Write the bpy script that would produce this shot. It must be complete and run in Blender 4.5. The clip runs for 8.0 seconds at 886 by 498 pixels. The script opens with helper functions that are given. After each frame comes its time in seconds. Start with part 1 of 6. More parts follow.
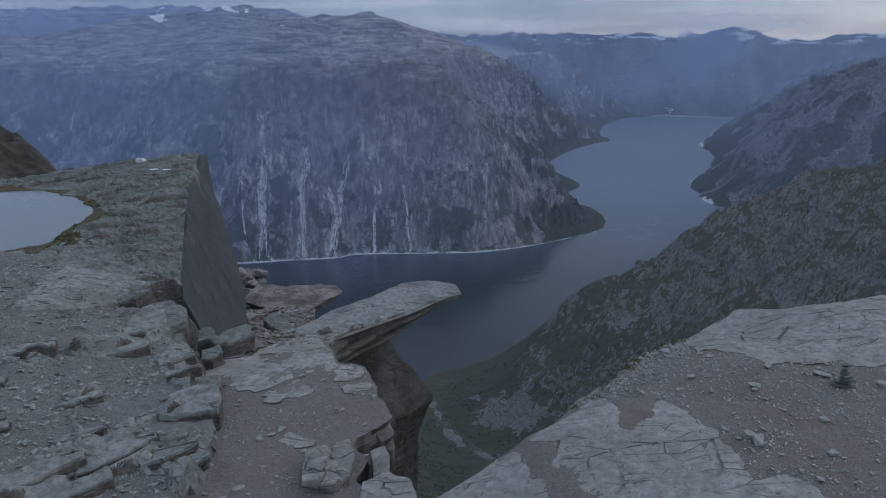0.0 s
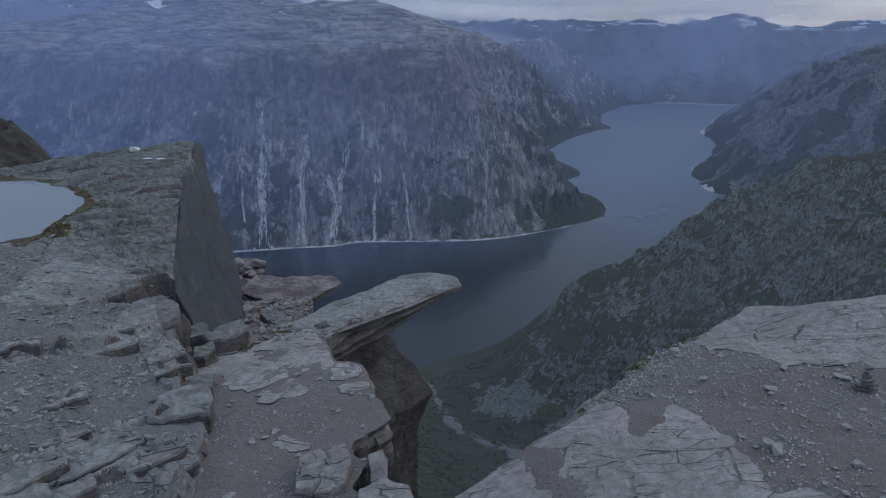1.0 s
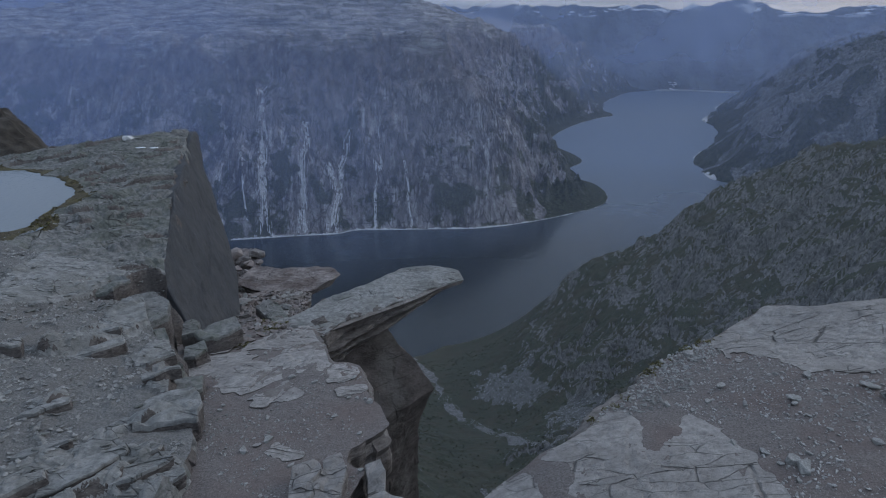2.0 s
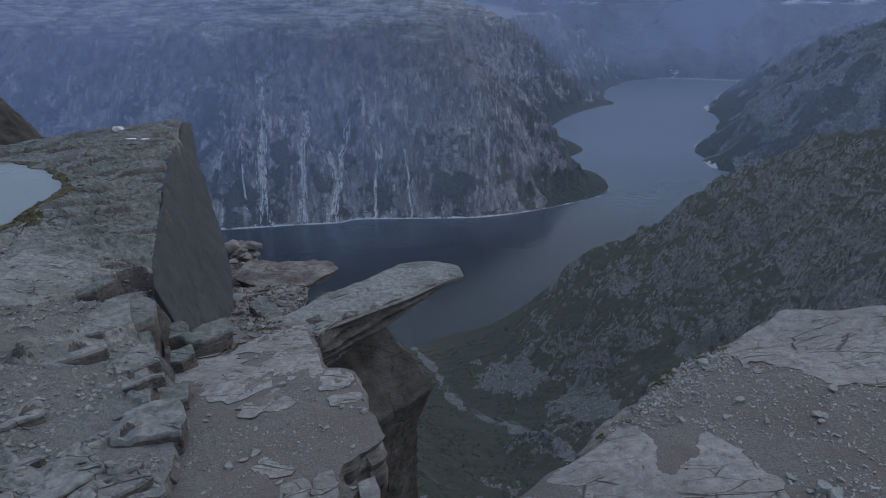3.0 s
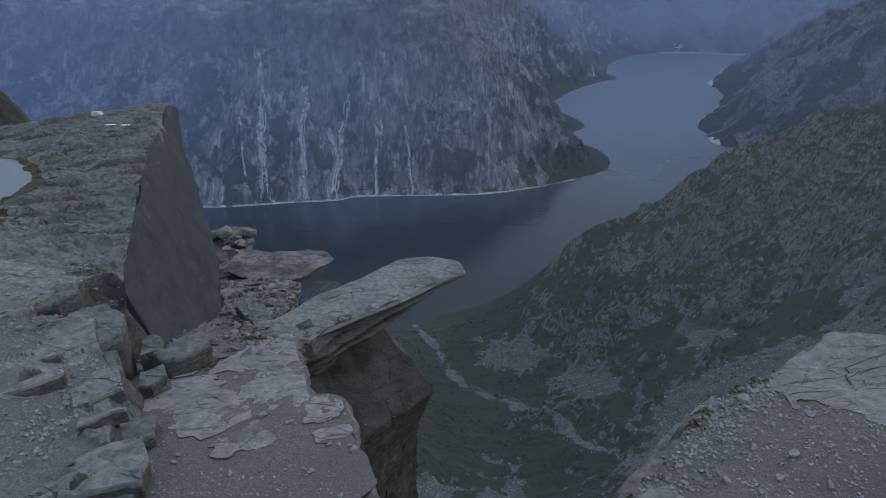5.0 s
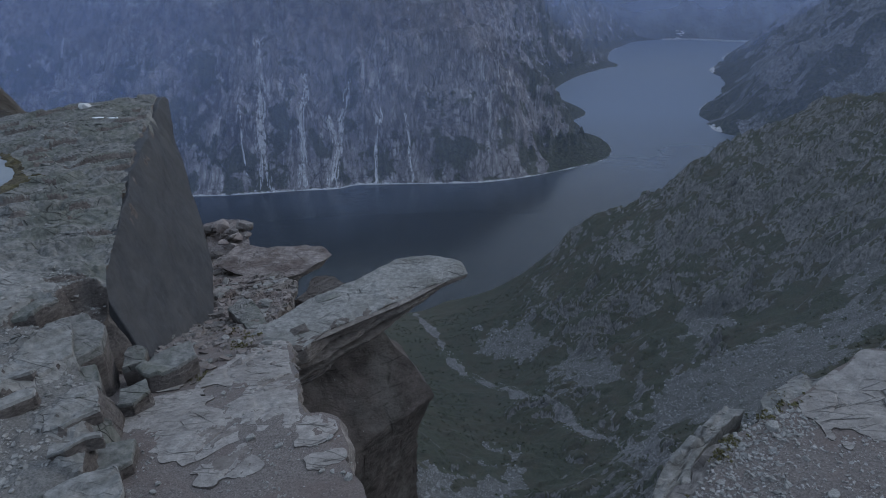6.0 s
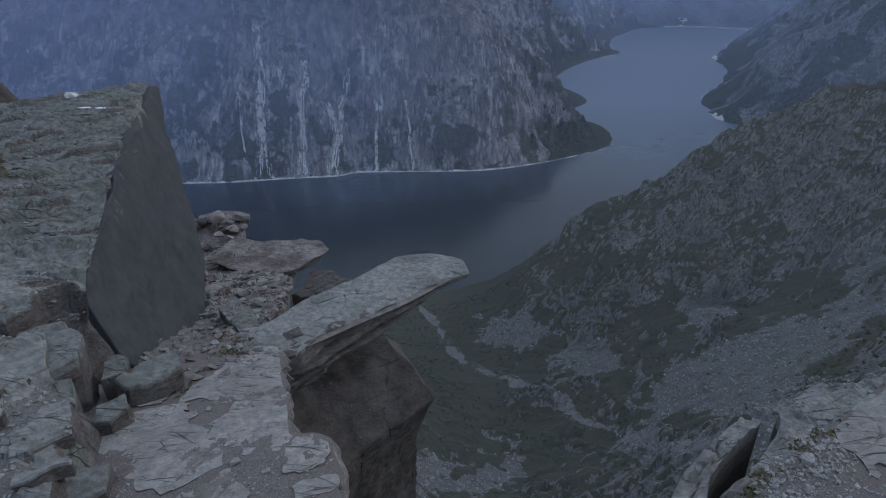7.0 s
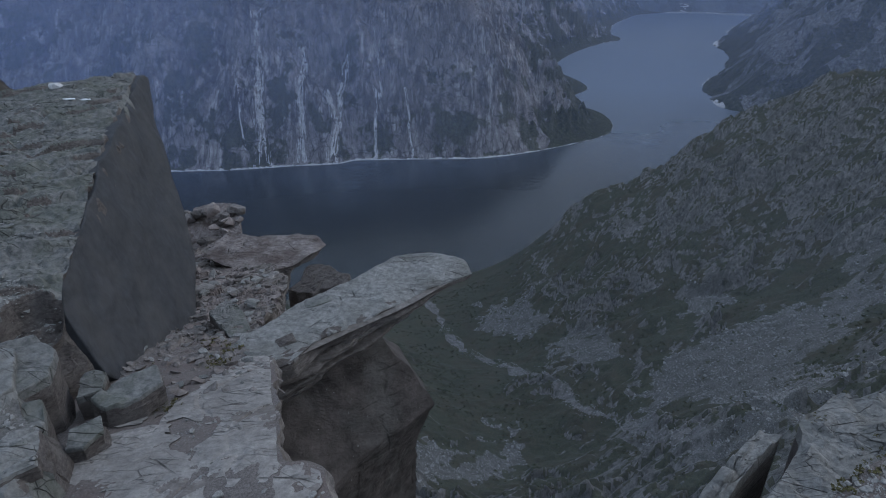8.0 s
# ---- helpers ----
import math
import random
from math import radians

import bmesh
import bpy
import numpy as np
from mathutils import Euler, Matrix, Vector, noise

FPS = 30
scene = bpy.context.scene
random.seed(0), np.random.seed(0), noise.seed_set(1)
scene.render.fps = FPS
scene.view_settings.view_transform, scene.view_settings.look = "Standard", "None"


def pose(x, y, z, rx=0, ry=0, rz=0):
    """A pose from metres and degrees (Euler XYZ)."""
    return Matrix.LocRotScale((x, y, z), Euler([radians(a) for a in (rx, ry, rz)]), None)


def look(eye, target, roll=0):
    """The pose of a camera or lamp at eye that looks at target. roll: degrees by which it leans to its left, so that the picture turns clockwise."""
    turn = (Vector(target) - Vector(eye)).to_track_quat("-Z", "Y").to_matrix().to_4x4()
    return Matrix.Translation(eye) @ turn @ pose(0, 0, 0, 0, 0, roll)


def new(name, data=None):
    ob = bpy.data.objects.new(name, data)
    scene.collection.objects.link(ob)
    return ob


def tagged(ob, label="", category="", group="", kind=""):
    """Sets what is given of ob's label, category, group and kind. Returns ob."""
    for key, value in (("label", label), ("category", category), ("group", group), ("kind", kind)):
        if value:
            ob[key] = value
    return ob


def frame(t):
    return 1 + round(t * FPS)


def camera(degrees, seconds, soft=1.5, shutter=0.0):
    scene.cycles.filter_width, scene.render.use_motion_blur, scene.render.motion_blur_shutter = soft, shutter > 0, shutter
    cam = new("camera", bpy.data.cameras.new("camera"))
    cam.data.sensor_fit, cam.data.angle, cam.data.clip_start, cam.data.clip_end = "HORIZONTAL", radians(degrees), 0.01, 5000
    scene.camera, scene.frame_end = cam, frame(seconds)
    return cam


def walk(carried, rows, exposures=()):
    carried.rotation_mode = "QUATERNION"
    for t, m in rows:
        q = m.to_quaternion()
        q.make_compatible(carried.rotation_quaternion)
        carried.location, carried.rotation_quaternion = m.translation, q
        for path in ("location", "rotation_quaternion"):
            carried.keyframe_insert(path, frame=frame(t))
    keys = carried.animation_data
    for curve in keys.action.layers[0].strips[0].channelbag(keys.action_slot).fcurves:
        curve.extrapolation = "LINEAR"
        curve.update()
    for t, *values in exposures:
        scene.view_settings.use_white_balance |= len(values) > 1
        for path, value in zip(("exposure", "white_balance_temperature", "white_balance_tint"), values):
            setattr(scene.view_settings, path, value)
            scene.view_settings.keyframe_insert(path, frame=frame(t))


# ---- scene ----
cam = camera(71.5, 8.0, soft=1.0)
PATH = [
    (0, (0.25, -38.516, 12.227), (0.201, -36.618, 11.598), 0.0),
    (0.5, (0.213, -38.004, 12.191), (0.165, -36.112, 11.543), -0.0),
    (1, (0.214, -37.486, 12.145), (0.165, -35.601, 11.479), -0.0),
    (1.5, (0.18, -36.918, 12.085), (0.131, -35.04, 11.402), 0.0),
    (1.7, (0.169, -36.655, 12.079), (0.118, -34.779, 11.387), 0.0),
    (3, (0.185, -34.878, 11.977), (0.132, -33.019, 11.24), -0.0),
    (3.5, (0.208, -34.139, 11.994), (0.153, -32.287, 11.239), -0.0),
    (4, (0.175, -33.395, 12.031), (0.121, -31.551, 11.259), -0.1),
    (4.5, (0.144, -32.655, 12.055), (0.089, -30.818, 11.266), -0.1),
    (6, (0.046, -30.25, 12.047), (-0.01, -28.437, 11.205), -0.2),
    (6.5, (-0.006, -29.415, 11.985), (-0.062, -27.61, 11.126), -0.1),
    (7, (-0.048, -28.598, 11.925), (-0.104, -26.802, 11.048), -0.0),
    (7.5, (-0.077, -27.731, 11.856), (-0.132, -25.943, 10.962), -0.1),
    (8, (-0.175, -26.87, 11.8), (-0.229, -25.092, 10.887), 0.0),
]
walk(cam, [(t, look(e, g, r)) for t, e, g, r in PATH], exposures=((0, 0.55, 6180, 10), (8, 0.56, 6180, 10)))

# ---- light: overcast evening sky ----
SUN_ELEVATION, SUN_TURN = radians(24), radians(60)
world = bpy.data.worlds.new("overcast_sky")
scene.world = world
world.use_nodes = True
wn, wl = world.node_tree.nodes, world.node_tree.links
sky = wn.new("ShaderNodeTexSky")
sky.sky_type, sky.sun_disc = "NISHITA", False
sky.sun_elevation, sky.sun_rotation = SUN_ELEVATION, SUN_TURN
cloud = wn.new("ShaderNodeTexNoise")
cloud.inputs["Scale"].default_value, cloud.inputs["Detail"].default_value = 3.0, 6.0
stretch = wn.new("ShaderNodeMapping")
stretch.inputs["Scale"].default_value = (1.0, 1.0, 16.0)
coord = wn.new("ShaderNodeTexCoord")
wl.new(coord.outputs["Generated"], stretch.inputs["Vector"])
wl.new(stretch.outputs["Vector"], cloud.inputs["Vector"])
ramp = wn.new("ShaderNodeValToRGB")
ramp.color_ramp.elements[0].position, ramp.color_ramp.elements[0].color = 0.40, (1.75, 2.25, 3.05, 1)
ramp.color_ramp.elements[1].position, ramp.color_ramp.elements[1].color = 0.64, (4.3, 4.8, 5.4, 1)
wl.new(cloud.outputs["Fac"], ramp.inputs["Fac"])
cover = wn.new("ShaderNodeMix")
cover.data_type = "RGBA"
cover.inputs["Factor"].default_value = 0.85
wl.new(sky.outputs["Color"], cover.inputs["A"])
height = wn.new("ShaderNodeSeparateXYZ")
wl.new(coord.outputs["Generated"], height.inputs["Vector"])
rise = wn.new("ShaderNodeMapRange")
for key, v in (("From Min", 0.0), ("From Max", 0.9), ("To Min", 0.52), ("To Max", 1.25)):
    rise.inputs[key].default_value = v
wl.new(height.outputs["Z"], rise.inputs["Value"])
deck = wn.new("ShaderNodeVectorMath")
deck.operation = "SCALE"
wl.new(ramp.outputs["Color"], deck.inputs[0])
wl.new(rise.outputs["Result"], deck.inputs["Scale"])
wl.new(deck.outputs["Vector"], cover.inputs["B"])
wl.new(cover.outputs["Result"], wn["Background"].inputs["Color"])
wn["Background"].inputs["Strength"].default_value = 0.13

sun_lamp = bpy.data.lights.new("sun", "SUN")
sun_lamp.energy, sun_lamp.angle, sun_lamp.color = 0.5, radians(25), (1.0, 0.95, 0.88)
sun = new("sun", sun_lamp)
sun.matrix_world = look((math.sin(SUN_TURN) * 100, math.cos(SUN_TURN) * 100, math.tan(SUN_ELEVATION) * 100), (0, 0, 0))


# ---- noise and mesh helpers ----
def hash01(ix, iy, seed):
    """A repeatable random number in 0..1 for each whole-number cell."""
    h = (ix.astype(np.int64) * 374761393 + iy.astype(np.int64) * 668265263 + seed * 974634777) & 0x7FFFFFFF
    h = ((h ^ (h >> 13)) * 1274126177) & 0x7FFFFFFF
    h = ((h ^ (h >> 15)) * 935437461) & 0x7FFFFFFF
    return ((h ^ (h >> 14)) & 0xFFFFF) / 1048575.0


def vnoise(x, y, seed=0):
    """Smooth value noise, -1..1."""
    ix, iy = np.floor(x), np.floor(y)
    fx, fy = x - ix, y - iy
    fx, fy = fx * fx * (3 - 2 * fx), fy * fy * (3 - 2 * fy)
    a, b = hash01(ix, iy, seed), hash01(ix + 1, iy, seed)
    c, d = hash01(ix, iy + 1, seed), hash01(ix + 1, iy + 1, seed)
    return 2 * ((a * (1 - fx) + b * fx) * (1 - fy) + (c * (1 - fx) + d * fx) * fy) - 1


def vnoise3(x, y, z, seed=0):
    """The same in three dimensions."""
    iz = np.floor(z)
    f = z - iz
    f = f * f * (3 - 2 * f)
    k = iz.astype(np.int64) * 131 + seed
    return vnoise(x, y, k) * (1 - f) + vnoise(x, y, k + 131) * f


def crag(x, y, z, seed=0):
    """Relief of a broken rock wall: thin beds that step in and out, and blocks."""
    dip = z + 0.22 * x - 0.16 * y + 0.25 * vnoise(x * 0.4, y * 0.4, seed)
    bed, thick = np.floor(dip * 2.1), np.floor(dip * 0.7 + 0.3)
    block = np.floor(x * 0.8 + y * 0.5 + 3 * hash01(thick, 0 * thick, seed + 4))
    out = 0.30 * (hash01(bed, block, seed) - 0.5) + 0.55 * (hash01(thick, block * 0, seed + 3) - 0.5) + 0.35 * (hash01(thick, block, seed + 6) - 0.5)
    return out + 0.4 * vnoise3(x * 0.25, y * 0.25, z * 0.35, seed + 5) + 0.12 * vnoise3(x * 2, y * 2, z * 2, seed + 9)


def fbm(x, y, seed=0, octaves=5, gain=0.5):
    total, amp = 0.0, 1.0
    for k in range(octaves):
        total = total + amp * vnoise(x * 2.03 ** k + 17.3 * k, y * 2.03 ** k - 9.1 * k, seed + k)
        amp *= gain
    return total


def ridged(x, y, seed=0, octaves=5, gain=0.5):
    total, amp = 0.0, 1.0
    for k in range(octaves):
        total = total + amp * (1 - 2 * np.abs(vnoise(x * 2.07 ** k + 5.7 * k, y * 2.07 ** k + 3.3 * k, seed + k)))
        amp *= gain
    return total


def cells(x, y, seed=0):
    """Nearest-cell data: the way from the cell's heart, two random numbers of the cell, and the gap to the next cell."""
    ix, iy = np.floor(x), np.floor(y)
    best, second = np.full(x.shape, 9.0), np.full(x.shape, 9.0)
    dx, dy, ra, rb = (np.zeros(x.shape) for _ in range(4))
    for ox in (-1, 0, 1):
        for oy in (-1, 0, 1):
            cx, cy = ix + ox, iy + oy
            h1, h2 = hash01(cx, cy, seed), hash01(cx, cy, seed + 91)
            px, py = x - (cx + h1), y - (cy + h2)
            d = np.hypot(px, py)
            near = d < best
            second = np.where(near, best, np.minimum(second, d))
            best = np.where(near, d, best)
            dx, dy = np.where(near, px, dx), np.where(near, py, dy)
            ra, rb = np.where(near, hash01(cx, cy, seed + 7), ra), np.where(near, hash01(cx, cy, seed + 13), rb)
    return dx, dy, ra, rb, second - best


def smooth01(v, a, b):
    u = np.clip((v - a) / (b - a), 0, 1)
    return u * u * (3 - 2 * u)


def inside(poly, x, y):
    """Which of the points lie inside the polygon."""
    hit = np.zeros(x.shape, bool)
    for (ax, ay), (bx, by) in zip(poly, poly[1:] + poly[:1]):
        if ay != by:
            hit ^= ((ay > y) != (by > y)) & (x < (bx - ax) * (y - ay) / (by - ay) + ax)
    return hit


def away(line, x, y):
    """The distance from the points to a polyline."""
    best = np.full(x.shape, 1e9)
    for (ax, ay), (bx, by) in zip(line, line[1:]):
        ux, uy = bx - ax, by - ay
        k = np.clip(((x - ax) * ux + (y - ay) * uy) / (ux * ux + uy * uy + 1e-9), 0, 1)
        best = np.minimum(best, np.hypot(x - ax - k * ux, y - ay - k * uy))
    return best


def signed(poly, x, y):
    """Distance to the polygon's edge, positive inside."""
    d = away(poly + poly[:1], x, y)
    return np.where(inside(poly, x, y), d, -d)


def spline(points, stiff=3.0):
    """A smooth height function through a few known heights."""
    p = np.array(points, float)
    n = len(p)

    def kern(d):
        return np.where(d > 0, d * d * np.log(d + 1e-9), 0)
    one = np.c_[np.ones(n), p[:, :2]]
    k = kern(np.linalg.norm(p[:, None, :2] - p[None, :, :2], axis=2)) + stiff * np.eye(n)
    w = np.linalg.solve(np.block([[k, one], [one.T, np.zeros((3, 3))]]), np.r_[p[:, 2], 0, 0, 0])

    def height(x, y):
        z = w[n] + w[n + 1] * x + w[n + 2] * y
        for i in range(n):
            z = z + w[i] * kern(np.hypot(x - p[i, 0], y - p[i, 1]))
        return z
    return height


def mesh_object(name, verts, faces, mats, index=None, smooth=False):
    """An object from arrays of corners and of faces (all with the same number of corners, or a list of such arrays)."""
    me = bpy.data.meshes.new(name)
    groups = faces if isinstance(faces, list) else [faces]
    groups = [g for g in groups if len(g)]
    loops = np.concatenate([g.ravel() for g in groups]).astype(np.int32)
    sizes = np.concatenate([np.full(len(g), g.shape[1]) for g in groups]).astype(np.int32)
    starts = np.r_[0, np.cumsum(sizes)[:-1]].astype(np.int32)
    me.vertices.add(len(verts))
    me.vertices.foreach_set("co", np.ascontiguousarray(verts, np.float32).ravel())
    me.loops.add(len(loops))
    me.loops.foreach_set("vertex_index", loops)
    me.polygons.add(len(sizes))
    me.polygons.foreach_set("loop_start", starts)
    for m in mats:
        me.materials.append(m)
    if index is not None:
        me.polygons.foreach_set("material_index", np.asarray(index, np.int32))
    me.polygons.foreach_set("use_smooth", np.full(len(sizes), smooth))
    me.update(calc_edges=True)
    me.validate()
    return new(name, me)


def grid_faces(rows, cols):
    i = np.arange(rows * cols).reshape(rows, cols)
    return np.stack([i[:-1, :-1], i[:-1, 1:], i[1:, 1:], i[1:, :-1]], -1).reshape(-1, 4)


def land(name, xs, ys, height, mats, keep=None, pick=None, drop=(), side=0, smooth=True, crags=1.0, even=10):
    """A height field. keep: where it lies; drop: (depth, outward shift) steps of the wall under its free edge; pick: material by place."""
    X, Y = np.meshgrid(xs, ys)
    Z = height(X, Y)
    verts = np.stack([X, Y, Z], -1).reshape(-1, 3)
    faces = grid_faces(*X.shape)
    if keep is not None:
        k = keep(X, Y).ravel()
        faces = faces[k[faces].all(1)]
    used = np.unique(faces)
    remap = np.full(len(verts), -1)
    remap[used] = np.arange(len(used))
    verts, faces = verts[used], remap[faces]
    mid = verts[faces].mean(1)
    index = pick(mid[:, 0], mid[:, 1], mid[:, 2]) if pick else np.zeros(len(faces), int)
    groups = [faces]
    if keep is not None:
        e = np.concatenate([faces[:, [0, 1]], faces[:, [1, 2]], faces[:, [2, 3]], faces[:, [3, 0]]])
        n = len(verts)
        rim = e[~np.isin(e[:, 0] * n + e[:, 1], e[:, 1] * n + e[:, 0])]
        for _ in range(even):
            mean, count = verts.copy(), np.ones(n)
            for a, b in ((0, 1), (1, 0)):
                np.add.at(mean, rim[:, a], verts[rim[:, b]])
                np.add.at(count, rim[:, a], 1)
            verts = mean / count[:, None]
    if drop:
        e = np.concatenate([faces[:, [0, 1]], faces[:, [1, 2]], faces[:, [2, 3]], faces[:, [3, 0]]])
        n = len(verts)
        code, back = e[:, 0] * n + e[:, 1], e[:, 1] * n + e[:, 0]
        rim = e[~np.isin(code, back)]
        ids = np.unique(rim)
        flow = np.zeros((n, 2))
        way = verts[rim[:, 1], :2] - verts[rim[:, 0], :2]
        out = np.c_[way[:, 1], -way[:, 0]]
        for c in (0, 1):
            np.add.at(flow, rim[:, c], out)
        flow /= np.linalg.norm(flow, axis=1)[:, None] + 1e-9
        for _ in range(4):
            mean, count = flow.copy(), np.ones(n)
            for a, b in ((0, 1), (1, 0)):
                np.add.at(mean, rim[:, a], flow[rim[:, b]])
                np.add.at(count, rim[:, a], 1)
            flow = mean / count[:, None]
        base, last = verts[ids], ids
        where = np.full(n, -1)
        where[ids] = np.arange(len(ids))
        stack = [verts]
        top = n
        a, b = where[rim[:, 0]], where[rim[:, 1]]
        ds, ss = [0] + [v[0] for v in drop], [0] + [v[1] for v in drop]
        depths = [0.06, 0.2, 0.4] + [0.4 + 0.27 * k * (1 + k * 0.035) for k in range(1, 26)]
        for depth in [v for v in depths if v < ds[-1]] + [v for v in ds if v > depths[-1]]:
            ring = base.copy()
            s = np.interp(depth, ds, ss) + crags * min(1, depth / 0.5) * crag(base[:, 0], base[:, 1], base[:, 2] - depth, 5)
            ring[:, :2] += flow[ids] * s[:, None]
            ring[:, 2] -= depth
            stack.append(ring)
            nxt = top + np.arange(len(ids))
            groups.append(np.c_[last[b], last[a], nxt[a], nxt[b]])
            index = np.r_[index, side(base[a, 0], base[a, 1]) if callable(side) else np.full(len(rim), side)]
            last, top = nxt, top + len(ids)
        verts = np.concatenate(stack)
    return mesh_object(name, verts, groups, mats, index, smooth)


# ---- materials ----
LAKE_Z = -480.0


def material(name, dark, light, scale=1.0, rough=0.85, bump=0.5, bump_scale=1.0, stain=None, stain_scale=0.3, stain_amount=0.5, squash=(1, 1, 1), spots=None, spot_scale=8.0, spot_limit=0.62, cracks=0.0, lie=-30.0, flakes=0.0, beds=False):
    """Rock, soil and the like: two scales of colour grain, stains and spots with shapes of their own, and fine relief."""
    m = bpy.data.materials.new(name)
    m.use_nodes = True
    n, l = m.node_tree.nodes, m.node_tree.links
    b = n["Principled BSDF"]
    b.inputs["Roughness"].default_value = rough
    b.inputs["Specular IOR Level"].default_value = 0.3
    tc, mp = n.new("ShaderNodeTexCoord"), n.new("ShaderNodeMapping")
    mp.inputs["Scale"].default_value = squash
    l.new(tc.outputs["Object"], mp.inputs["Vector"])

    def grain(s, detail=8.0, roughness=0.6):
        t = n.new("ShaderNodeTexNoise")
        t.inputs["Scale"].default_value, t.inputs["Detail"].default_value, t.inputs["Roughness"].default_value = s, detail, roughness
        l.new(mp.outputs["Vector"], t.inputs["Vector"])
        return t.outputs["Fac"]

    def ramped(f, lo, hi):
        r = n.new("ShaderNodeMapRange")
        r.inputs["From Min"].default_value, r.inputs["From Max"].default_value = lo, hi
        l.new(f, r.inputs["Value"])
        return r.outputs["Result"]

    def mixed(f, a, c):
        x = n.new("ShaderNodeMix")
        x.data_type = "RGBA"
        l.new(f, x.inputs["Factor"])
        for v, sock in ((a, x.inputs["A"]), (c, x.inputs["B"])):
            if isinstance(v, tuple):
                sock.default_value = (*v, 1)
            else:
                l.new(v, sock)
        return x.outputs["Result"]
    fine = grain(scale * 3.0, 9.0, 0.7)
    colour = mixed(ramped(fine, 0.37, 0.65), dark, light)
    if stain:
        amount = n.new("ShaderNodeMath")
        amount.operation = "MULTIPLY"
        amount.inputs[1].default_value = stain_amount
        l.new(ramped(grain(stain_scale, 7.0, 0.65), 0.45, 0.62), amount.inputs[0])
        colour = mixed(amount.outputs["Value"], colour, stain)
    if spots:
        colour = mixed(ramped(grain(spot_scale, 5.0, 0.7), spot_limit, spot_limit + 0.06), colour, spots)
    relief = grain(scale * 2.2, 10.0, 0.72)

    def math_node(op, x, y):
        k = n.new("ShaderNodeMath")
        k.operation = op
        for v, sock in ((x, k.inputs[0]), (y, k.inputs[1])):
            if isinstance(v, float):
                sock.default_value = v
            else:
                l.new(v, sock)
        return k.outputs["Value"]
    if cracks or flakes:
        warp = n.new("ShaderNodeTexNoise")
        warp.inputs["Scale"].default_value, warp.inputs["Detail"].default_value = 1.3 * max(cracks, flakes), 4.0
        l.new(tc.outputs["Object"], warp.inputs["Vector"])
        shift, add = n.new("ShaderNodeVectorMath"), n.new("ShaderNodeVectorMath")
        shift.operation, add.operation = "SCALE", "ADD"
        shift.inputs["Scale"].default_value = 0.13 / max(cracks, flakes)
        l.new(warp.outputs["Color"], shift.inputs[0])
        l.new(tc.outputs["Object"], add.inputs[0])
        l.new(shift.outputs["Vector"], add.inputs[1])
        lay = n.new("ShaderNodeMapping")
        lay.inputs["Rotation"].default_value = (0, 0, radians(lie))
        lay.inputs["Scale"].default_value = (0.35, 0.35, 2.6) if beds else (0.38, 1.45, 1.0)
        l.new(add.outputs["Vector"], lay.inputs["Vector"])

        def shards(s, feature):
            t = n.new("ShaderNodeTexVoronoi")
            t.feature = feature
            t.inputs["Scale"].default_value = s
            l.new(lay.outputs["Vector"], t.inputs["Vector"])
            return t
    if flakes:
        for size, amount in ((flakes, 0.55), (flakes * 2.6, 0.3)):
            step_ = shards(size, "F1")
            sep = n.new("ShaderNodeSeparateColor")
            l.new(step_.outputs["Color"], sep.inputs["Color"])
            relief = math_node("ADD", relief, math_node("MULTIPLY", sep.outputs["Red"], amount))
    if cracks:
        for size, wide, amount in ((cracks, 0.014, 0.7), (cracks * 2.7, 0.022, 0.4)):
            line = n.new("ShaderNodeMapRange")
            for key, v in (("From Min", 0.0), ("From Max", wide), ("To Min", amount), ("To Max", 0.0)):
                line.inputs[key].default_value = v
            l.new(shards(size, "DISTANCE_TO_EDGE").outputs["Distance"], line.inputs["Value"])
            some = math_node("MULTIPLY", line.outputs["Result"], ramped(grain(cracks * 0.8, 3.0), 0.46, 0.56))
            colour = mixed(some, colour, tuple(c * 0.3 for c in dark))
            relief = math_node("SUBTRACT", relief, math_node("MULTIPLY", some, 1.2))
    l.new(colour, b.inputs["Base Color"])
    bp = n.new("ShaderNodeBump")
    bp.inputs["Strength"].default_value, bp.inputs["Distance"].default_value = bump, 0.11 * bump_scale
    l.new(relief, bp.inputs["Height"])
    l.new(bp.outputs["Normal"], b.inputs["Normal"])
    return m


ROCK = material("grey_gneiss", (0.108, 0.11, 0.109), (0.25, 0.25, 0.244), 1.2, 0.85, 1.0, 1.0, (0.10, 0.112, 0.085), 0.5, 0.45, (1, 1, 1), (0.07, 0.07, 0.065), 5.0, 0.65, 0.55, -46.0, 1.7)
BLEACHED = material("bleached_gneiss", (0.16, 0.163, 0.16), (0.325, 0.322, 0.316), 1.2, 0.85, 1.0, 1.0, (0.145, 0.142, 0.13), 0.5, 0.5, (1, 1, 1), (0.08, 0.078, 0.072), 3.0, 0.66, 0.7, -46.0, 1.7)
PALE = material("pale_gneiss", (0.22, 0.208, 0.2), (0.385, 0.366, 0.353), 1.1, 0.85, 1.0, 1.3, (0.195, 0.182, 0.175), 0.4, 0.5, (1, 1, 1), (0.13, 0.118, 0.113), 1.8, 0.665, 0.6, -44.0, 1.1)
FLAKED = material("flaked_brown_gneiss", (0.15, 0.134, 0.127), (0.255, 0.232, 0.222), 1.4, 0.88, 0.9, 0.8, (0.11, 0.098, 0.09), 0.8, 0.5)
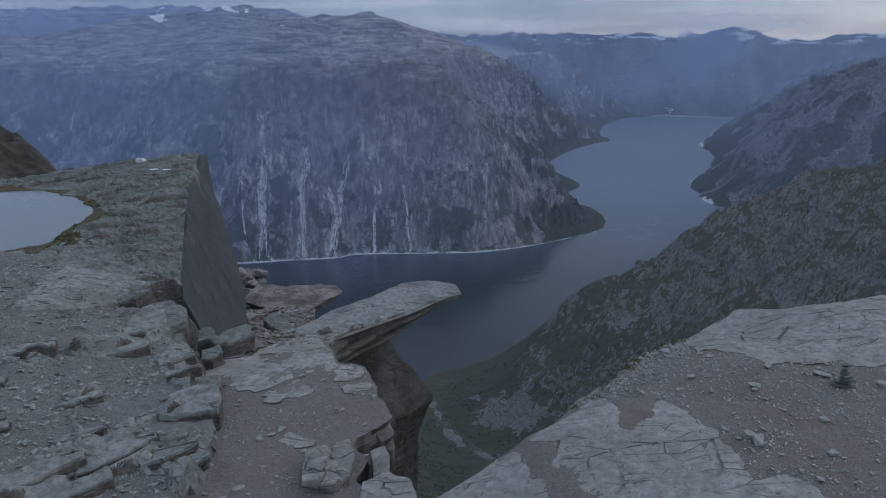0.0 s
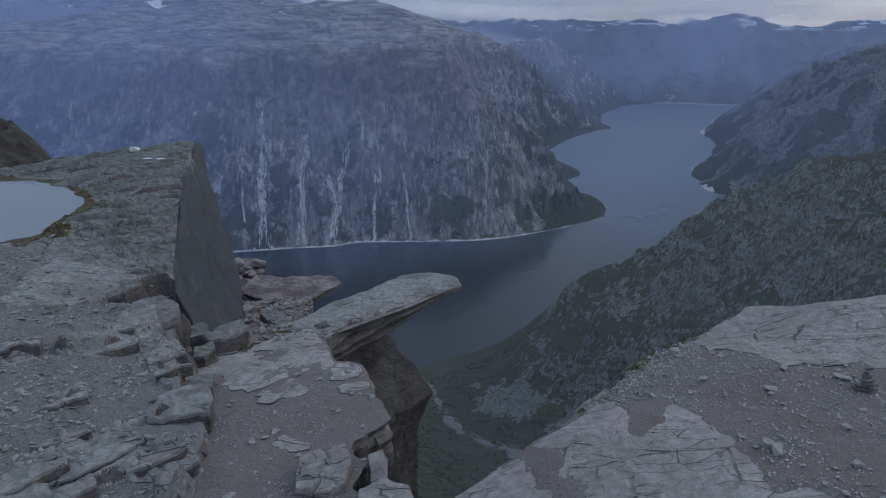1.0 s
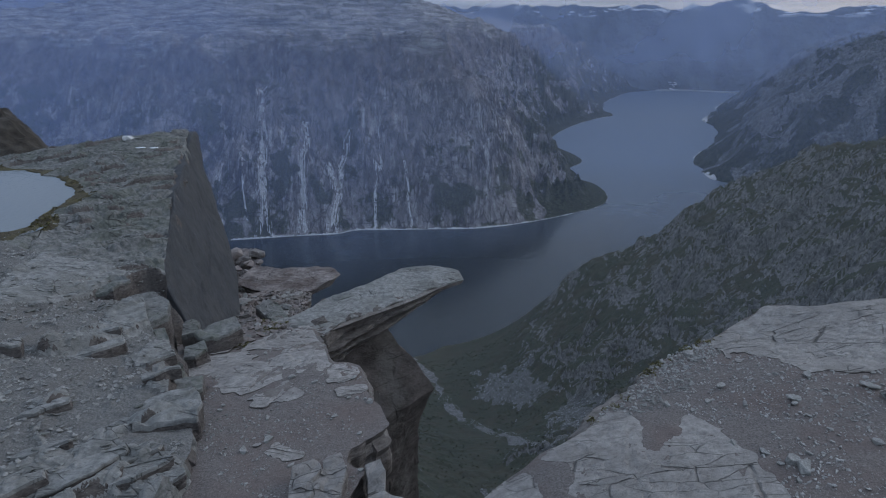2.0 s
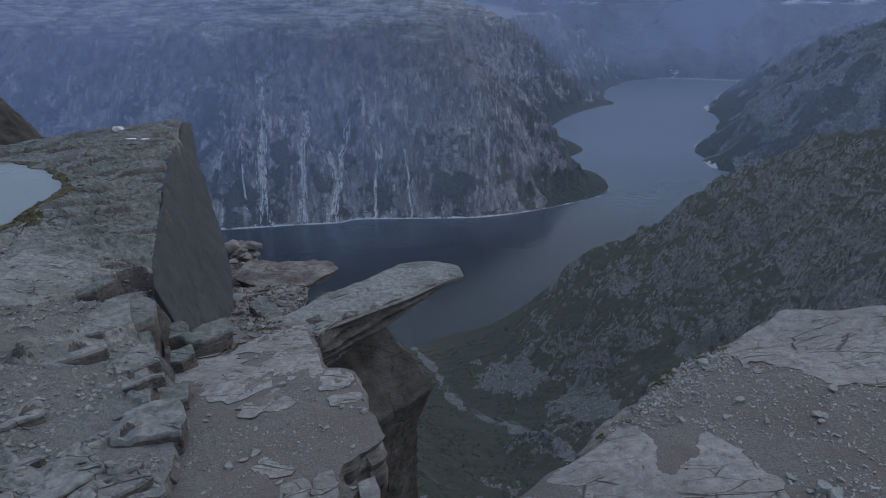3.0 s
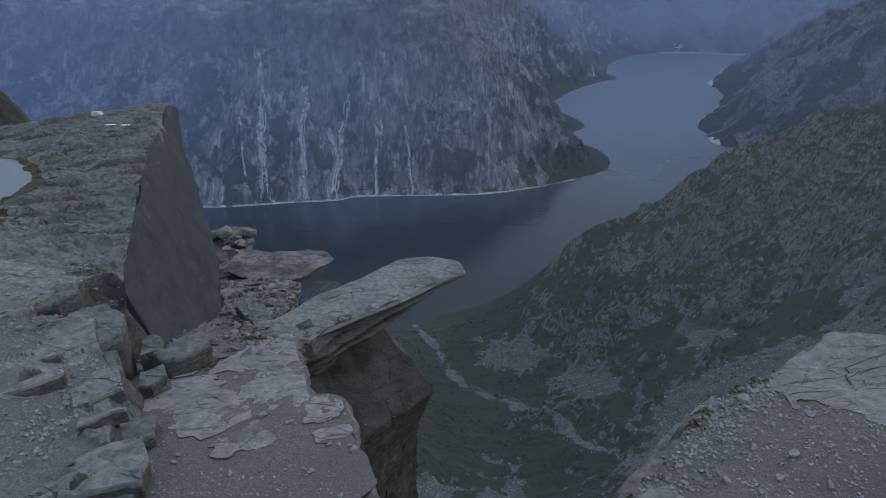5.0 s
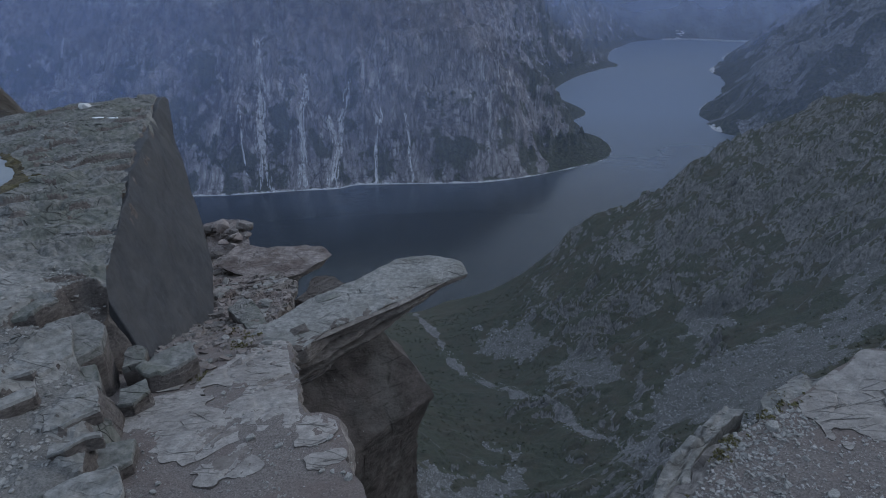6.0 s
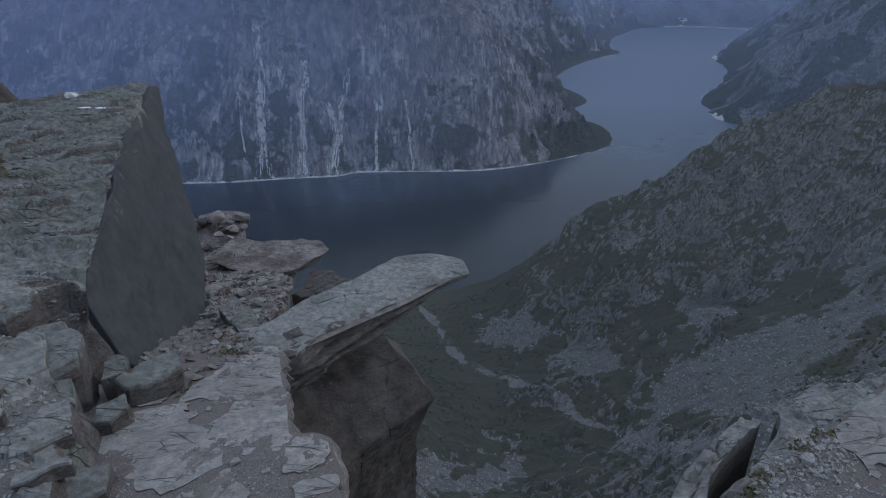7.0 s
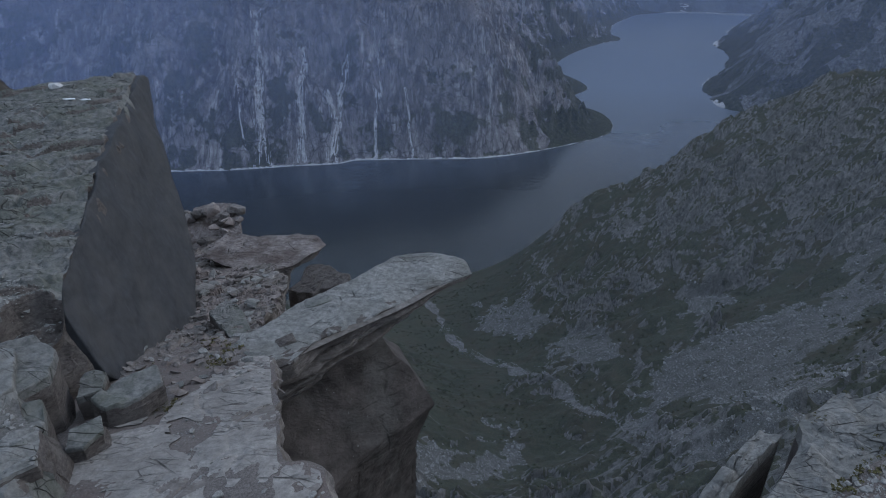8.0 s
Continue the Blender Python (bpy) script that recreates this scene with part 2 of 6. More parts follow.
GRAVEL = material("brown_gravel", (0.10, 0.088, 0.085), (0.22, 0.2, 0.193), 6.0, 0.9, 0.9, 0.5, (0.14, 0.108, 0.1), 0.5, 0.6, (1, 1, 1), (0.38, 0.37, 0.36), 9.0, 0.65)
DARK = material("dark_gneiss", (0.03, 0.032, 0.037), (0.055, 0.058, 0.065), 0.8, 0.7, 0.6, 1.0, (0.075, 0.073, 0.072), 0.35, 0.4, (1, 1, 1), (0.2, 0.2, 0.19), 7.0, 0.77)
UNDER = material("shaded_strata", (0.10, 0.09, 0.085), (0.285, 0.262, 0.248), 0.9, 0.8, 1.0, 1.2, (0.125, 0.106, 0.094), 0.3, 0.6, (0.8, 0.8, 2.8), (0.32, 0.31, 0.3), 5.0, 0.69)

RUSTY = material("rusty_gneiss", (0.16, 0.138, 0.132), (0.33, 0.295, 0.285), 0.9, 0.85, 0.9, 1.0, (0.095, 0.07, 0.063), 0.5, 0.75, (1, 1, 1), None, 1, 0.6, 0.6, -28.0, 1.2)
GREY_GRAVEL = material("grey_gravel", (0.095, 0.094, 0.093), (0.21, 0.207, 0.203), 5.0, 0.9, 0.9, 0.5, (0.13, 0.115, 0.105), 0.5, 0.4, (1, 1, 1), (0.33, 0.33, 0.32), 8.0, 0.66)
PEAT = material("peat_and_moss", (0.03, 0.025, 0.018), (0.10, 0.085, 0.055), 2.5, 0.95, 1.0, 0.6, (0.12, 0.11, 0.05), 0.8, 0.5)
# Rusty broken rock, darkened to put shade into steep edges and block sides.
SCARP = material("rust_and_shade_brown", (0.06, 0.053, 0.05), (0.155, 0.136, 0.128), 2.0, 0.85, 1.0, 1.0, (0.18, 0.163, 0.155), 0.8, 0.6, (1, 1, 2), None, 1, 0.6, 0.0, 0.0, 1.6, True)
SLOPE = material("mossy_crags", (0.055, 0.053, 0.05), (0.225, 0.215, 0.205), 0.12, 0.9, 1.0, 4.0, (0.05, 0.049, 0.036), 0.06, 0.5, (1, 1, 0.7), (0.03, 0.033, 0.023), 0.12, 0.6, 0.1, 20.0)
HILL = material("brown_heath", (0.025, 0.022, 0.019), (0.065, 0.055, 0.045), 0.25, 0.9, 1.0, 4.0, (0.12, 0.11, 0.10), 0.1, 0.5)


PALE_FAR = material("washed_pale_rock", (0.31, 0.31, 0.32), (0.58, 0.58, 0.59), 0.06, 0.9, 0.6, 15.0, None, 1, 0, (1, 1, 0.2))
HEATH = material("valley_heath", (0.026, 0.03, 0.018), (0.062, 0.066, 0.04), 0.2, 0.95, 1.0, 3.0, (0.066, 0.05, 0.033), 0.04, 0.45, (1, 1, 1), (0.12, 0.12, 0.112), 0.2, 0.7)
SCREE = material("grey_scree", (0.045, 0.044, 0.041), (0.19, 0.186, 0.18), 0.45, 0.9, 1.0, 2.5, (0.045, 0.047, 0.033), 0.1, 0.55, (1, 1, 1), (0.035, 0.039, 0.027), 0.15, 0.6)
DARK_SLABS = material("dark_wooded_slabs", (0.03, 0.032, 0.035), (0.20, 0.20, 0.205), 0.05, 0.9, 1.0, 22.0, (0.03, 0.037, 0.028), 0.012, 0.85, (1, 1, 0.5), None, 1, 0.6, 0.02, 30.0, 0.03)
BED = material("stream_bed", (0.06, 0.056, 0.055), (0.27, 0.258, 0.255), 0.6, 0.8, 1.0, 2.0, (0.05, 0.055, 0.045), 0.2, 0.8)
LEAF = material("dark_leaves", (0.034, 0.044, 0.024), (0.095, 0.104, 0.056), 0.4, 0.9, 0.2, 1.0, (0.08, 0.055, 0.028), 0.05, 0.4)
SCREE_STONE = material("scree_stone", (0.13, 0.13, 0.13), (0.36, 0.355, 0.35), 0.5, 0.9, 0.8, 2.0)
WHITE = material("whitish_quartz", (0.42, 0.42, 0.43), (0.62, 0.62, 0.63), 2.0, 0.8, 0.6)
TUFT = material("yellow_grass", (0.07, 0.065, 0.03), (0.16, 0.145, 0.07), 2.0, 0.9, 0.2)
SNOW = material("snow", (0.7, 0.72, 0.75), (0.85, 0.87, 0.9), 0.05, 0.6, 0.3, 3.0)


class Brush:
    """A node material put together step by step."""
    def __init__(self, name, rough=0.9):
        self.m = bpy.data.materials.new(name)
        self.m.use_nodes = True
        self.n, self.l = self.m.node_tree.nodes, self.m.node_tree.links
        self.b = self.n["Principled BSDF"]
        self.b.inputs["Roughness"].default_value, self.b.inputs["Specular IOR Level"].default_value = rough, 0.25
        self.at = self.n.new("ShaderNodeTexCoord").outputs["Object"]
        sep = self.n.new("ShaderNodeSeparateXYZ")
        self.l.new(self.at, sep.inputs[0])
        self.x, self.y, self.z = sep.outputs

    def put(self, value, sock):
        if isinstance(value, tuple):
            sock.default_value = (*value, 1)
        elif isinstance(value, (int, float)):
            sock.default_value = value
        else:
            self.l.new(value, sock)

    def space(self, squash, turn=(0, 0, 0)):
        k = self.n.new("ShaderNodeMapping")
        k.inputs["Scale"].default_value, k.inputs["Rotation"].default_value = squash, [radians(v) for v in turn]
        self.l.new(self.at, k.inputs["Vector"])
        return k.outputs["Vector"]

    def noise(self, size, squash=(1, 1, 1), detail=6.0, rough=0.6, turn=(0, 0, 0), warp=0.0):
        k = self.n.new("ShaderNodeTexNoise")
        k.inputs["Scale"].default_value, k.inputs["Detail"].default_value, k.inputs["Roughness"].default_value, k.inputs["Distortion"].default_value = 1.0 / size, detail, rough, warp
        self.l.new(self.space(squash, turn), k.inputs["Vector"])
        return k.outputs["Fac"]

    def joints(self, size, squash, turn, wide):
        """1 on the lines between cells, 0 within them."""
        k = self.n.new("ShaderNodeTexVoronoi")
        k.feature = "DISTANCE_TO_EDGE"
        k.inputs["Scale"].default_value = 1.0 / size
        bend = self.n.new("ShaderNodeTexNoise")
        bend.inputs["Scale"].default_value, bend.inputs["Detail"].default_value = 1.0, 4.0
        v = self.space([c / size for c in squash], turn)
        self.l.new(v, bend.inputs["Vector"])
        mixed = self.n.new("ShaderNodeMix")
        mixed.data_type = "VECTOR"
        mixed.inputs["Factor"].default_value = 0.16
        self.l.new(v, mixed.inputs["A"])
        self.l.new(bend.outputs["Color"], mixed.inputs["B"])
        self.l.new(mixed.outputs["Result"], k.inputs["Vector"])
        k.inputs["Scale"].default_value = 1.7
        return self.ramp(k.outputs["Distance"], wide, 0.0)

    def ramp(self, f, lo, hi, a=0.0, b=1.0):
        k = self.n.new("ShaderNodeMapRange")
        for key, v in (("From Min", lo), ("From Max", hi), ("To Min", a), ("To Max", b)):
            k.inputs[key].default_value = v
        self.l.new(f, k.inputs["Value"])
        return k.outputs["Result"]

    def calc(self, op, p, q):
        k = self.n.new("ShaderNodeMath")
        k.operation = op
        self.put(p, k.inputs[0])
        self.put(q, k.inputs[1])
        return k.outputs["Value"]

    def both(self, *fs):
        out = fs[0]
        for f in fs[1:]:
            out = self.calc("MULTIPLY", out, f)
        return out

    def mix(self, f, p, q):
        k = self.n.new("ShaderNodeMix")
        k.data_type = "RGBA"
        self.put(f, k.inputs["Factor"])
        self.put(p, k.inputs["A"])
        self.put(q, k.inputs["B"])
        return k.outputs["Result"]

    def done(self, colour, relief, strength, depth):
        self.put(colour, self.b.inputs["Base Color"])
        k = self.n.new("ShaderNodeBump")
        k.inputs["Strength"].default_value, k.inputs["Distance"].default_value = strength, depth
        self.l.new(relief, k.inputs["Height"])
        self.l.new(k.outputs["Normal"], self.b.inputs["Normal"])
        return self.m


def far_cliff():
    """Jointed grey gneiss: washed streaks, mossy ledges, a brown tier above and a pale bedded cap."""
    p = Brush("far_cliff_gneiss")
    wall = p.mix(p.ramp(p.noise(70, (1, 0.6, 0.4)), 0.38, 0.62), (0.085, 0.079, 0.086), (0.2, 0.19, 0.2))
    wall = p.mix(p.ramp(p.noise(14, (1, 0.5, 0.13), 5.0, 0.65, (0, 10, 0)), 0.5, 0.62, 0.0, 0.6), wall, (0.37, 0.355, 0.365))
    wall = p.mix(p.ramp(p.noise(7, (1, 0.5, 0.16), 4.0, 0.6, (0, 16, 0)), 0.54, 0.64, 0.0, 0.65), wall, (0.045, 0.042, 0.047))
    wash = p.both(p.ramp(p.noise(16, (1, 0.3, 0.05), 5.0, 0.7), 0.53, 0.66), p.ramp(p.noise(130, (1, 0.5, 0.6), 3.0), 0.44, 0.58))
    wall = p.mix(p.calc("MULTIPLY", wash, 0.8), wall, (0.52, 0.505, 0.51))
    some = p.ramp(p.noise(55, (1, 1, 1), 3.0), 0.42, 0.58)
    steep_joint = p.both(p.joints(30, (1.0, 0.5, 0.3), (0, 14, 0), 0.06), some)
    bed_joint = p.both(p.joints(26, (0.4, 0.3, 1.1), (0, -20, 0), 0.05), p.ramp(p.noise(70, (1, 1, 1), 3.0, 0.6, (30, 0, 0)), 0.45, 0.6))
    crack = p.calc("MAXIMUM", steep_joint, bed_joint)
    wall = p.mix(p.calc("MULTIPLY", crack, 0.75), wall, (0.04, 0.038, 0.043))
    foot = p.ramp(p.z, LAKE_Z + 20, LAKE_Z + 170, 0.055, 0.0)
    edges = p.calc("ADD", p.ramp(p.x, 120, 420, 0.0, 0.1), p.ramp(p.x, -380, -620, 0.0, 0.05))
    moss = p.ramp(p.calc("ADD", p.calc("ADD", p.noise(75, (1, 0.7, 0.8), 7.0, 0.62), foot), edges), 0.565, 0.6)
    wall = p.mix(p.calc("MULTIPLY", moss, 0.88), wall, p.mix(p.ramp(p.noise(6), 0.4, 0.6), (0.022, 0.028, 0.018), (0.06, 0.066, 0.042)))
    level = p.calc("ADD", p.z, p.ramp(p.noise(110, (1, 1, 1), 5.0), 0.25, 0.75, -55, 55))
    tier = p.mix(p.ramp(p.noise(22, (1, 0.5, 0.5), 8.0, 0.68), 0.36, 0.66), (0.05, 0.042, 0.043), (0.2, 0.175, 0.178))
    tier = p.mix(p.both(p.ramp(p.noise(13, (1, 0.5, 0.12), 5.0, 0.65), 0.55, 0.68), p.ramp(p.noise(90, (1, 1, 1), 3.0), 0.45, 0.6)), tier, (0.33, 0.32, 0.335))
    tier = p.mix(p.calc("MULTIPLY", crack, 0.6), tier, (0.035, 0.032, 0.035))
    cap = p.mix(p.ramp(p.noise(45, (0.5, 0.5, 3.5), 7.0, 0.62), 0.38, 0.63), (0.125, 0.117, 0.113), (0.37, 0.355, 0.345))
    cap = p.mix(p.ramp(p.noise(60, (1, 0.6, 1), 6.0), 0.55, 0.64, 0.0, 0.7), cap, (0.10, 0.09, 0.078))
    cap = p.mix(p.both(p.joints(45, (0.5, 0.5, 2.2), (0, 3, 0), 0.05), 0.7), cap, (0.05, 0.046, 0.045))
    colour = p.mix(p.ramp(level, -195, -135, 0.0, 0.85), wall, tier)
    colour = p.mix(p.ramp(level, -75, -35), colour, cap)
    relief = p.calc("SUBTRACT", p.noise(26, (1, 0.5, 0.35), 9.0, 0.7, (0, 12, 0)), p.calc("MULTIPLY", crack, 0.3))
    return p.done(colour, relief, 1.0, 16.0)


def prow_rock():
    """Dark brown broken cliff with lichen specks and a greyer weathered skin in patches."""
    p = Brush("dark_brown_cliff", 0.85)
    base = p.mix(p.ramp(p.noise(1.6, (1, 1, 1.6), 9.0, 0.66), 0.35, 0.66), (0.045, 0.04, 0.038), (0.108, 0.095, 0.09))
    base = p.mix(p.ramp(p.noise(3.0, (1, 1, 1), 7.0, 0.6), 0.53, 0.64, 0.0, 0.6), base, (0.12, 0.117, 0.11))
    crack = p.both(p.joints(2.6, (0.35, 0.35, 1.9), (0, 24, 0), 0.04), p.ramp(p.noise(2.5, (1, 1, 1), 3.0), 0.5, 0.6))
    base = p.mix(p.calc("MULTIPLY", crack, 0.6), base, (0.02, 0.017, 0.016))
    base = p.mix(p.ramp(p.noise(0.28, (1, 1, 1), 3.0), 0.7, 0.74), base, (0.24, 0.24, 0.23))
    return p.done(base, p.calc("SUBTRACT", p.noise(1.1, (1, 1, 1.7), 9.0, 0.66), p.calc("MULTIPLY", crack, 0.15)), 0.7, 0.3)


def forest():
    """Dark birch wood on the capes: crowns of many shades."""
    p = Brush("dark_birch_scrub", 0.95)
    base = p.mix(p.ramp(p.noise(9, (1, 1, 1), 4.0, 0.7), 0.4, 0.64), (0.012, 0.017, 0.01), (0.06, 0.068, 0.04))
    base = p.mix(p.ramp(p.noise(45, (1, 1, 1), 5.0), 0.48, 0.6, 0.0, 0.5), base, (0.026, 0.03, 0.022))
    return p.done(base, p.noise(8, (1, 1, 1), 4.0, 0.7), 1.0, 14.0)


def distant_fells():
    p = Brush("far_range")
    # The bluish base colour paints in the haze of distance.
    base = p.mix(p.ramp(p.noise(160, (1, 1, 0.6), 7.0), 0.35, 0.65), (0.05, 0.058, 0.07), (0.12, 0.135, 0.15))
    snow = p.both(p.ramp(p.noise(110, (0.5, 1, 2.2), 7.0, 0.6), 0.56, 0.6), p.ramp(p.z, 10, 50))
    return p.done(p.mix(p.calc("MULTIPLY", snow, 0.8), base, (0.8, 0.82, 0.85)), p.noise(90, (1, 1, 1), 8.0), 1.0, 60.0)


FAR = distant_fells()
SHRUB = forest()
CLIFF = far_cliff()
BUTTRESS = prow_rock()


def water(name, tint, ripple, size, soft, far_sheen=None):
    """Water; the last tint, if given, lightens its rougher wind-blown far reach in place of reflected sky."""
    m = bpy.data.materials.new(name)
    m.use_nodes = True
    n, l = m.node_tree.nodes, m.node_tree.links
    b = n["Principled BSDF"]
    b.inputs["Base Color"].default_value = (*tint, 1)
    b.inputs["Roughness"].default_value, b.inputs["IOR"].default_value = soft, 1.33
    t, bp = n.new("ShaderNodeTexNoise"), n.new("ShaderNodeBump")
    tc = n.new("ShaderNodeTexCoord")
    l.new(tc.outputs["Object"], t.inputs["Vector"])
    t.inputs["Scale"].default_value, t.inputs["Detail"].default_value = size, 6.0
    bp.inputs["Strength"].default_value, bp.inputs["Distance"].default_value = ripple, 0.3 / size
    l.new(t.outputs["Fac"], bp.inputs["Height"])
    l.new(bp.outputs["Normal"], b.inputs["Normal"])
    if far_sheen:
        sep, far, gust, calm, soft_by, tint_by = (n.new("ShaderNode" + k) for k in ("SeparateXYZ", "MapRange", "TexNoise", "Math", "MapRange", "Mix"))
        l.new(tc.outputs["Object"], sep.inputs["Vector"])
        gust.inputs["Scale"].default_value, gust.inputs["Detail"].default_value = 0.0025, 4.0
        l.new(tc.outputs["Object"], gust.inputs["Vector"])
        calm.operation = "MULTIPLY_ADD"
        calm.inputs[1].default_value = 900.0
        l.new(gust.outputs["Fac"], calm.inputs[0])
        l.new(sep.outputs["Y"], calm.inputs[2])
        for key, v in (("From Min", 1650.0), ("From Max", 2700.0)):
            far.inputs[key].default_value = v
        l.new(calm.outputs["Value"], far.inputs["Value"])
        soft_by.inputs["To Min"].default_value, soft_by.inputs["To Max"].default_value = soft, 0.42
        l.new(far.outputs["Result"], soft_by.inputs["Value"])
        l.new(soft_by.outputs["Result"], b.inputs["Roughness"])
        # Base colour goes lighter with distance, painting in the sky's reflection.
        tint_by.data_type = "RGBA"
        tint_by.inputs["A"].default_value, tint_by.inputs["B"].default_value = (*tint, 1), (*far_sheen, 1)
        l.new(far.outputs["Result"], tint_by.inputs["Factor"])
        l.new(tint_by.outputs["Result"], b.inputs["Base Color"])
    return m


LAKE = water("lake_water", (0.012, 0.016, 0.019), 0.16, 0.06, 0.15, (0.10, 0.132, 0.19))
POND = water("pond_water", (0.16, 0.18, 0.2), 0.15, 3.0, 0.12)

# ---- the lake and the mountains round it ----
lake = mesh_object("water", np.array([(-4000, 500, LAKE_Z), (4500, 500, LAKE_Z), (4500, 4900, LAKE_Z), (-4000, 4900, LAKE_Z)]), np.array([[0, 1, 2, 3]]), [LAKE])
tagged(lake, "deep blue-grey fjord lake between steep mountains", "lake", kind="structure")

SHORE = [(-3600, 2300), (-2400, 1900), (-1500, 1500), (-900, 1290), (-572, 1310), (-484, 1328), (-395, 1351), (-322, 1361), (-289, 1370), (-259, 1397), (-183, 1403), (-71, 1410), (42, 1417), (128, 1447), (204, 1486), (285, 1537),
         (374, 1602), (407, 1641), (434, 1700), (443, 1788), (424, 1892), (354, 1957), (342, 1997), (386, 2099), (428, 2145), (455, 2212), (443, 2312), (378, 2504), (386, 2618), (432, 2759), (530, 2964), (705, 3221), (812, 3304), (842, 3409), (800, 3497),
         (904, 3932), (1060, 4208), (1148, 4413), (1391, 4565)]


def rounded(line):
    """A polyline with its corners cut, twice."""
    for _ in range(2):
        cut = [line[0]]
        for (ax, ay), (bx, by) in zip(line, line[1:]):
            cut += [(0.78 * ax + 0.22 * bx, 0.78 * ay + 0.22 * by), (0.22 * ax + 0.78 * bx, 0.22 * ay + 0.78 * by)]
        line = cut + [line[-1]]
    return line


SHORE = rounded(SHORE)
MASSIF = SHORE + [(1391, 4800), (-3600, 4800)]
GULLY = [(400, 2570), (240, 2470), (60, 2400), (-140, 2400), (-330, 2520)]


def inland(x, y):
    return signed(MASSIF, x, y) + 25 * fbm(x / 120, y / 120, 3, 4) * smooth01(away(SHORE, x, y), 40, 160)


def massif_height(x, y):
    d = inland(x, y)
    wall = np.interp(d, (-60, 0, 12, 120, 300, 350, 440, 540, 720, 1100, 1600, 2300), (-50, 0, 8, 150, 318, 335, 432, 448, 470, 535, 570, 600))
    cape = np.interp(d, (-60, 0, 50, 110, 170, 320, 360, 450, 560, 720, 1100, 1600, 2300), (-50, 0, 14, 40, 110, 310, 330, 425, 445, 470, 535, 570, 600))
    w = smooth01(x, 60, 300)
    z = wall * (1 - w) + cape * w
    steep = smooth01(d, 25, 110) * (1 - smooth01(d, 430, 560))
    u = x + 0.25 * y
    slant = u - 0.5 * d * smooth01(x, -150, 150)
    z = z + steep * (17 * ridged(u / 85 + 0.2 * vnoise(x / 40, y / 40, 6), y / 900, 21, 2) + 10 * ridged(slant / 31, d / 260, 25, 2) + 5 * ridged(slant / 14, d / 90, 27, 1) + 9 * vnoise(u / 120, d / 35, 28) + 5 * np.floor(2.5 * vnoise(u / 45, d / 24, 29)))
    z = z + smooth01(d, 430, 700) * (16 * ridged(x / 260, y / 190, 31, 5) + 7 * np.floor(3 * vnoise(x / 150, y / 45, 33)))
    z = z - 120 * np.exp(-(away(GULLY, x, y) / 95) ** 2) * smooth01(d, 60, 220)
    z = z + 130 * np.exp(-(((x + 330) / 330) ** 2 + ((y - 3000) / 260) ** 2)) + 95 * smooth01(-x, 450, 1100) * smooth01(y, 2600, 3300)
    return LAKE_Z + z


def massif_pick(x, y, z):
    d = inland(x, y)
    snow = (y > 2700) & (z > 70) & (fbm(x / 130, y / 60, 39, 4) > 0.95)
    beach = d + 2 * fbm(x / 14, y / 14, 34, 3) < 3.2 - 2.5 * smooth01(x, 100, 400)
    wood = (away(SHORE, x, y) < 95 + 45 * fbm(x / 40, y / 40, 35, 4)) & (x > 215 + 60 * vnoise(x / 30, y / 30, 32)) & (d > 3)
    return np.where(snow, 3, np.where(beach, 2, np.where(wood, 1, 0)))


xs = np.concatenate([np.linspace(-3300, -1300, 100), np.linspace(-1290, 620, 560), np.linspace(630, 1400, 60)])
ys = np.concatenate([np.linspace(1200, 2050, 300), np.linspace(2056, 3000, 110), np.linspace(3015, 4750, 90)])
massif = land("mountain", xs, ys, massif_height, [CLIFF, SHRUB, PALE_FAR, SNOW], pick=massif_pick, keep=lambda x, y: signed(MASSIF, x, y) > -50, smooth=False)
tagged(massif, "steep grey cliff mountain with pale waterfall streaks above the lake", "mountain", kind="structure")

SHORE_R = [(2100, 4500), (1949, 4364), (1784, 4132), (1386, 3467), (1270, 3236), (1155, 2792), (1038, 2533), (966, 2413), (850, 2222), (826, 2155), (822, 2025), (850, 1903), (880, 1840), (1000, 1650), (1500, 1300)]
SHORE_R = rounded(SHORE_R)
MOUNT_R = SHORE_R + [(4200, 1300), (4200, 4500)]


def mount_right(x, y):
    d = signed(MOUNT_R, x, y) + 25 * fbm(x / 130, y / 130, 43, 4)
    z = np.interp(d, (-60, 0, 100, 300, 450, 800, 1500, 2500), (-40, 0, 65, 230, 330, 450, 540, 600))
    return LAKE_Z + z + smooth01(d, 30, 200) * (24 * ridged(x / 150, y / 110, 51, 6) + 14 * (cells(x / 55 + 0.3 * vnoise(x / 40, y / 40, 52), y / 34, 53)[2] - 0.5) + 8 * ridged(x / 38, y / 30, 54, 3))


right_mountain = land("mountain", np.r_[np.linspace(760, 2000, 190), np.linspace(2020, 3600, 70)], np.r_[np.linspace(1350, 2900, 190), np.linspace(2920, 4450, 90)], mount_right, [DARK_SLABS, SHRUB, PALE_FAR], pick=lambda x, y, z: np.where((signed(MOUNT_R, x, y) < 2.5) & (vnoise(x / 30, y / 30, 56) > -0.2), 2, np.where(fbm(x / 90, y / 90, 55, 4) + 0.4 * vnoise(x / 22, y / 22, 57) > -0.25 + 0.0035 * (z - LAKE_Z - 110), 1, 0)), keep=lambda x, y: signed(MOUNT_R, x, y) > -50, smooth=False)
tagged(right_mountain, "dark rocky mountain with wooded foot across the lake", "mountain", kind="structure")


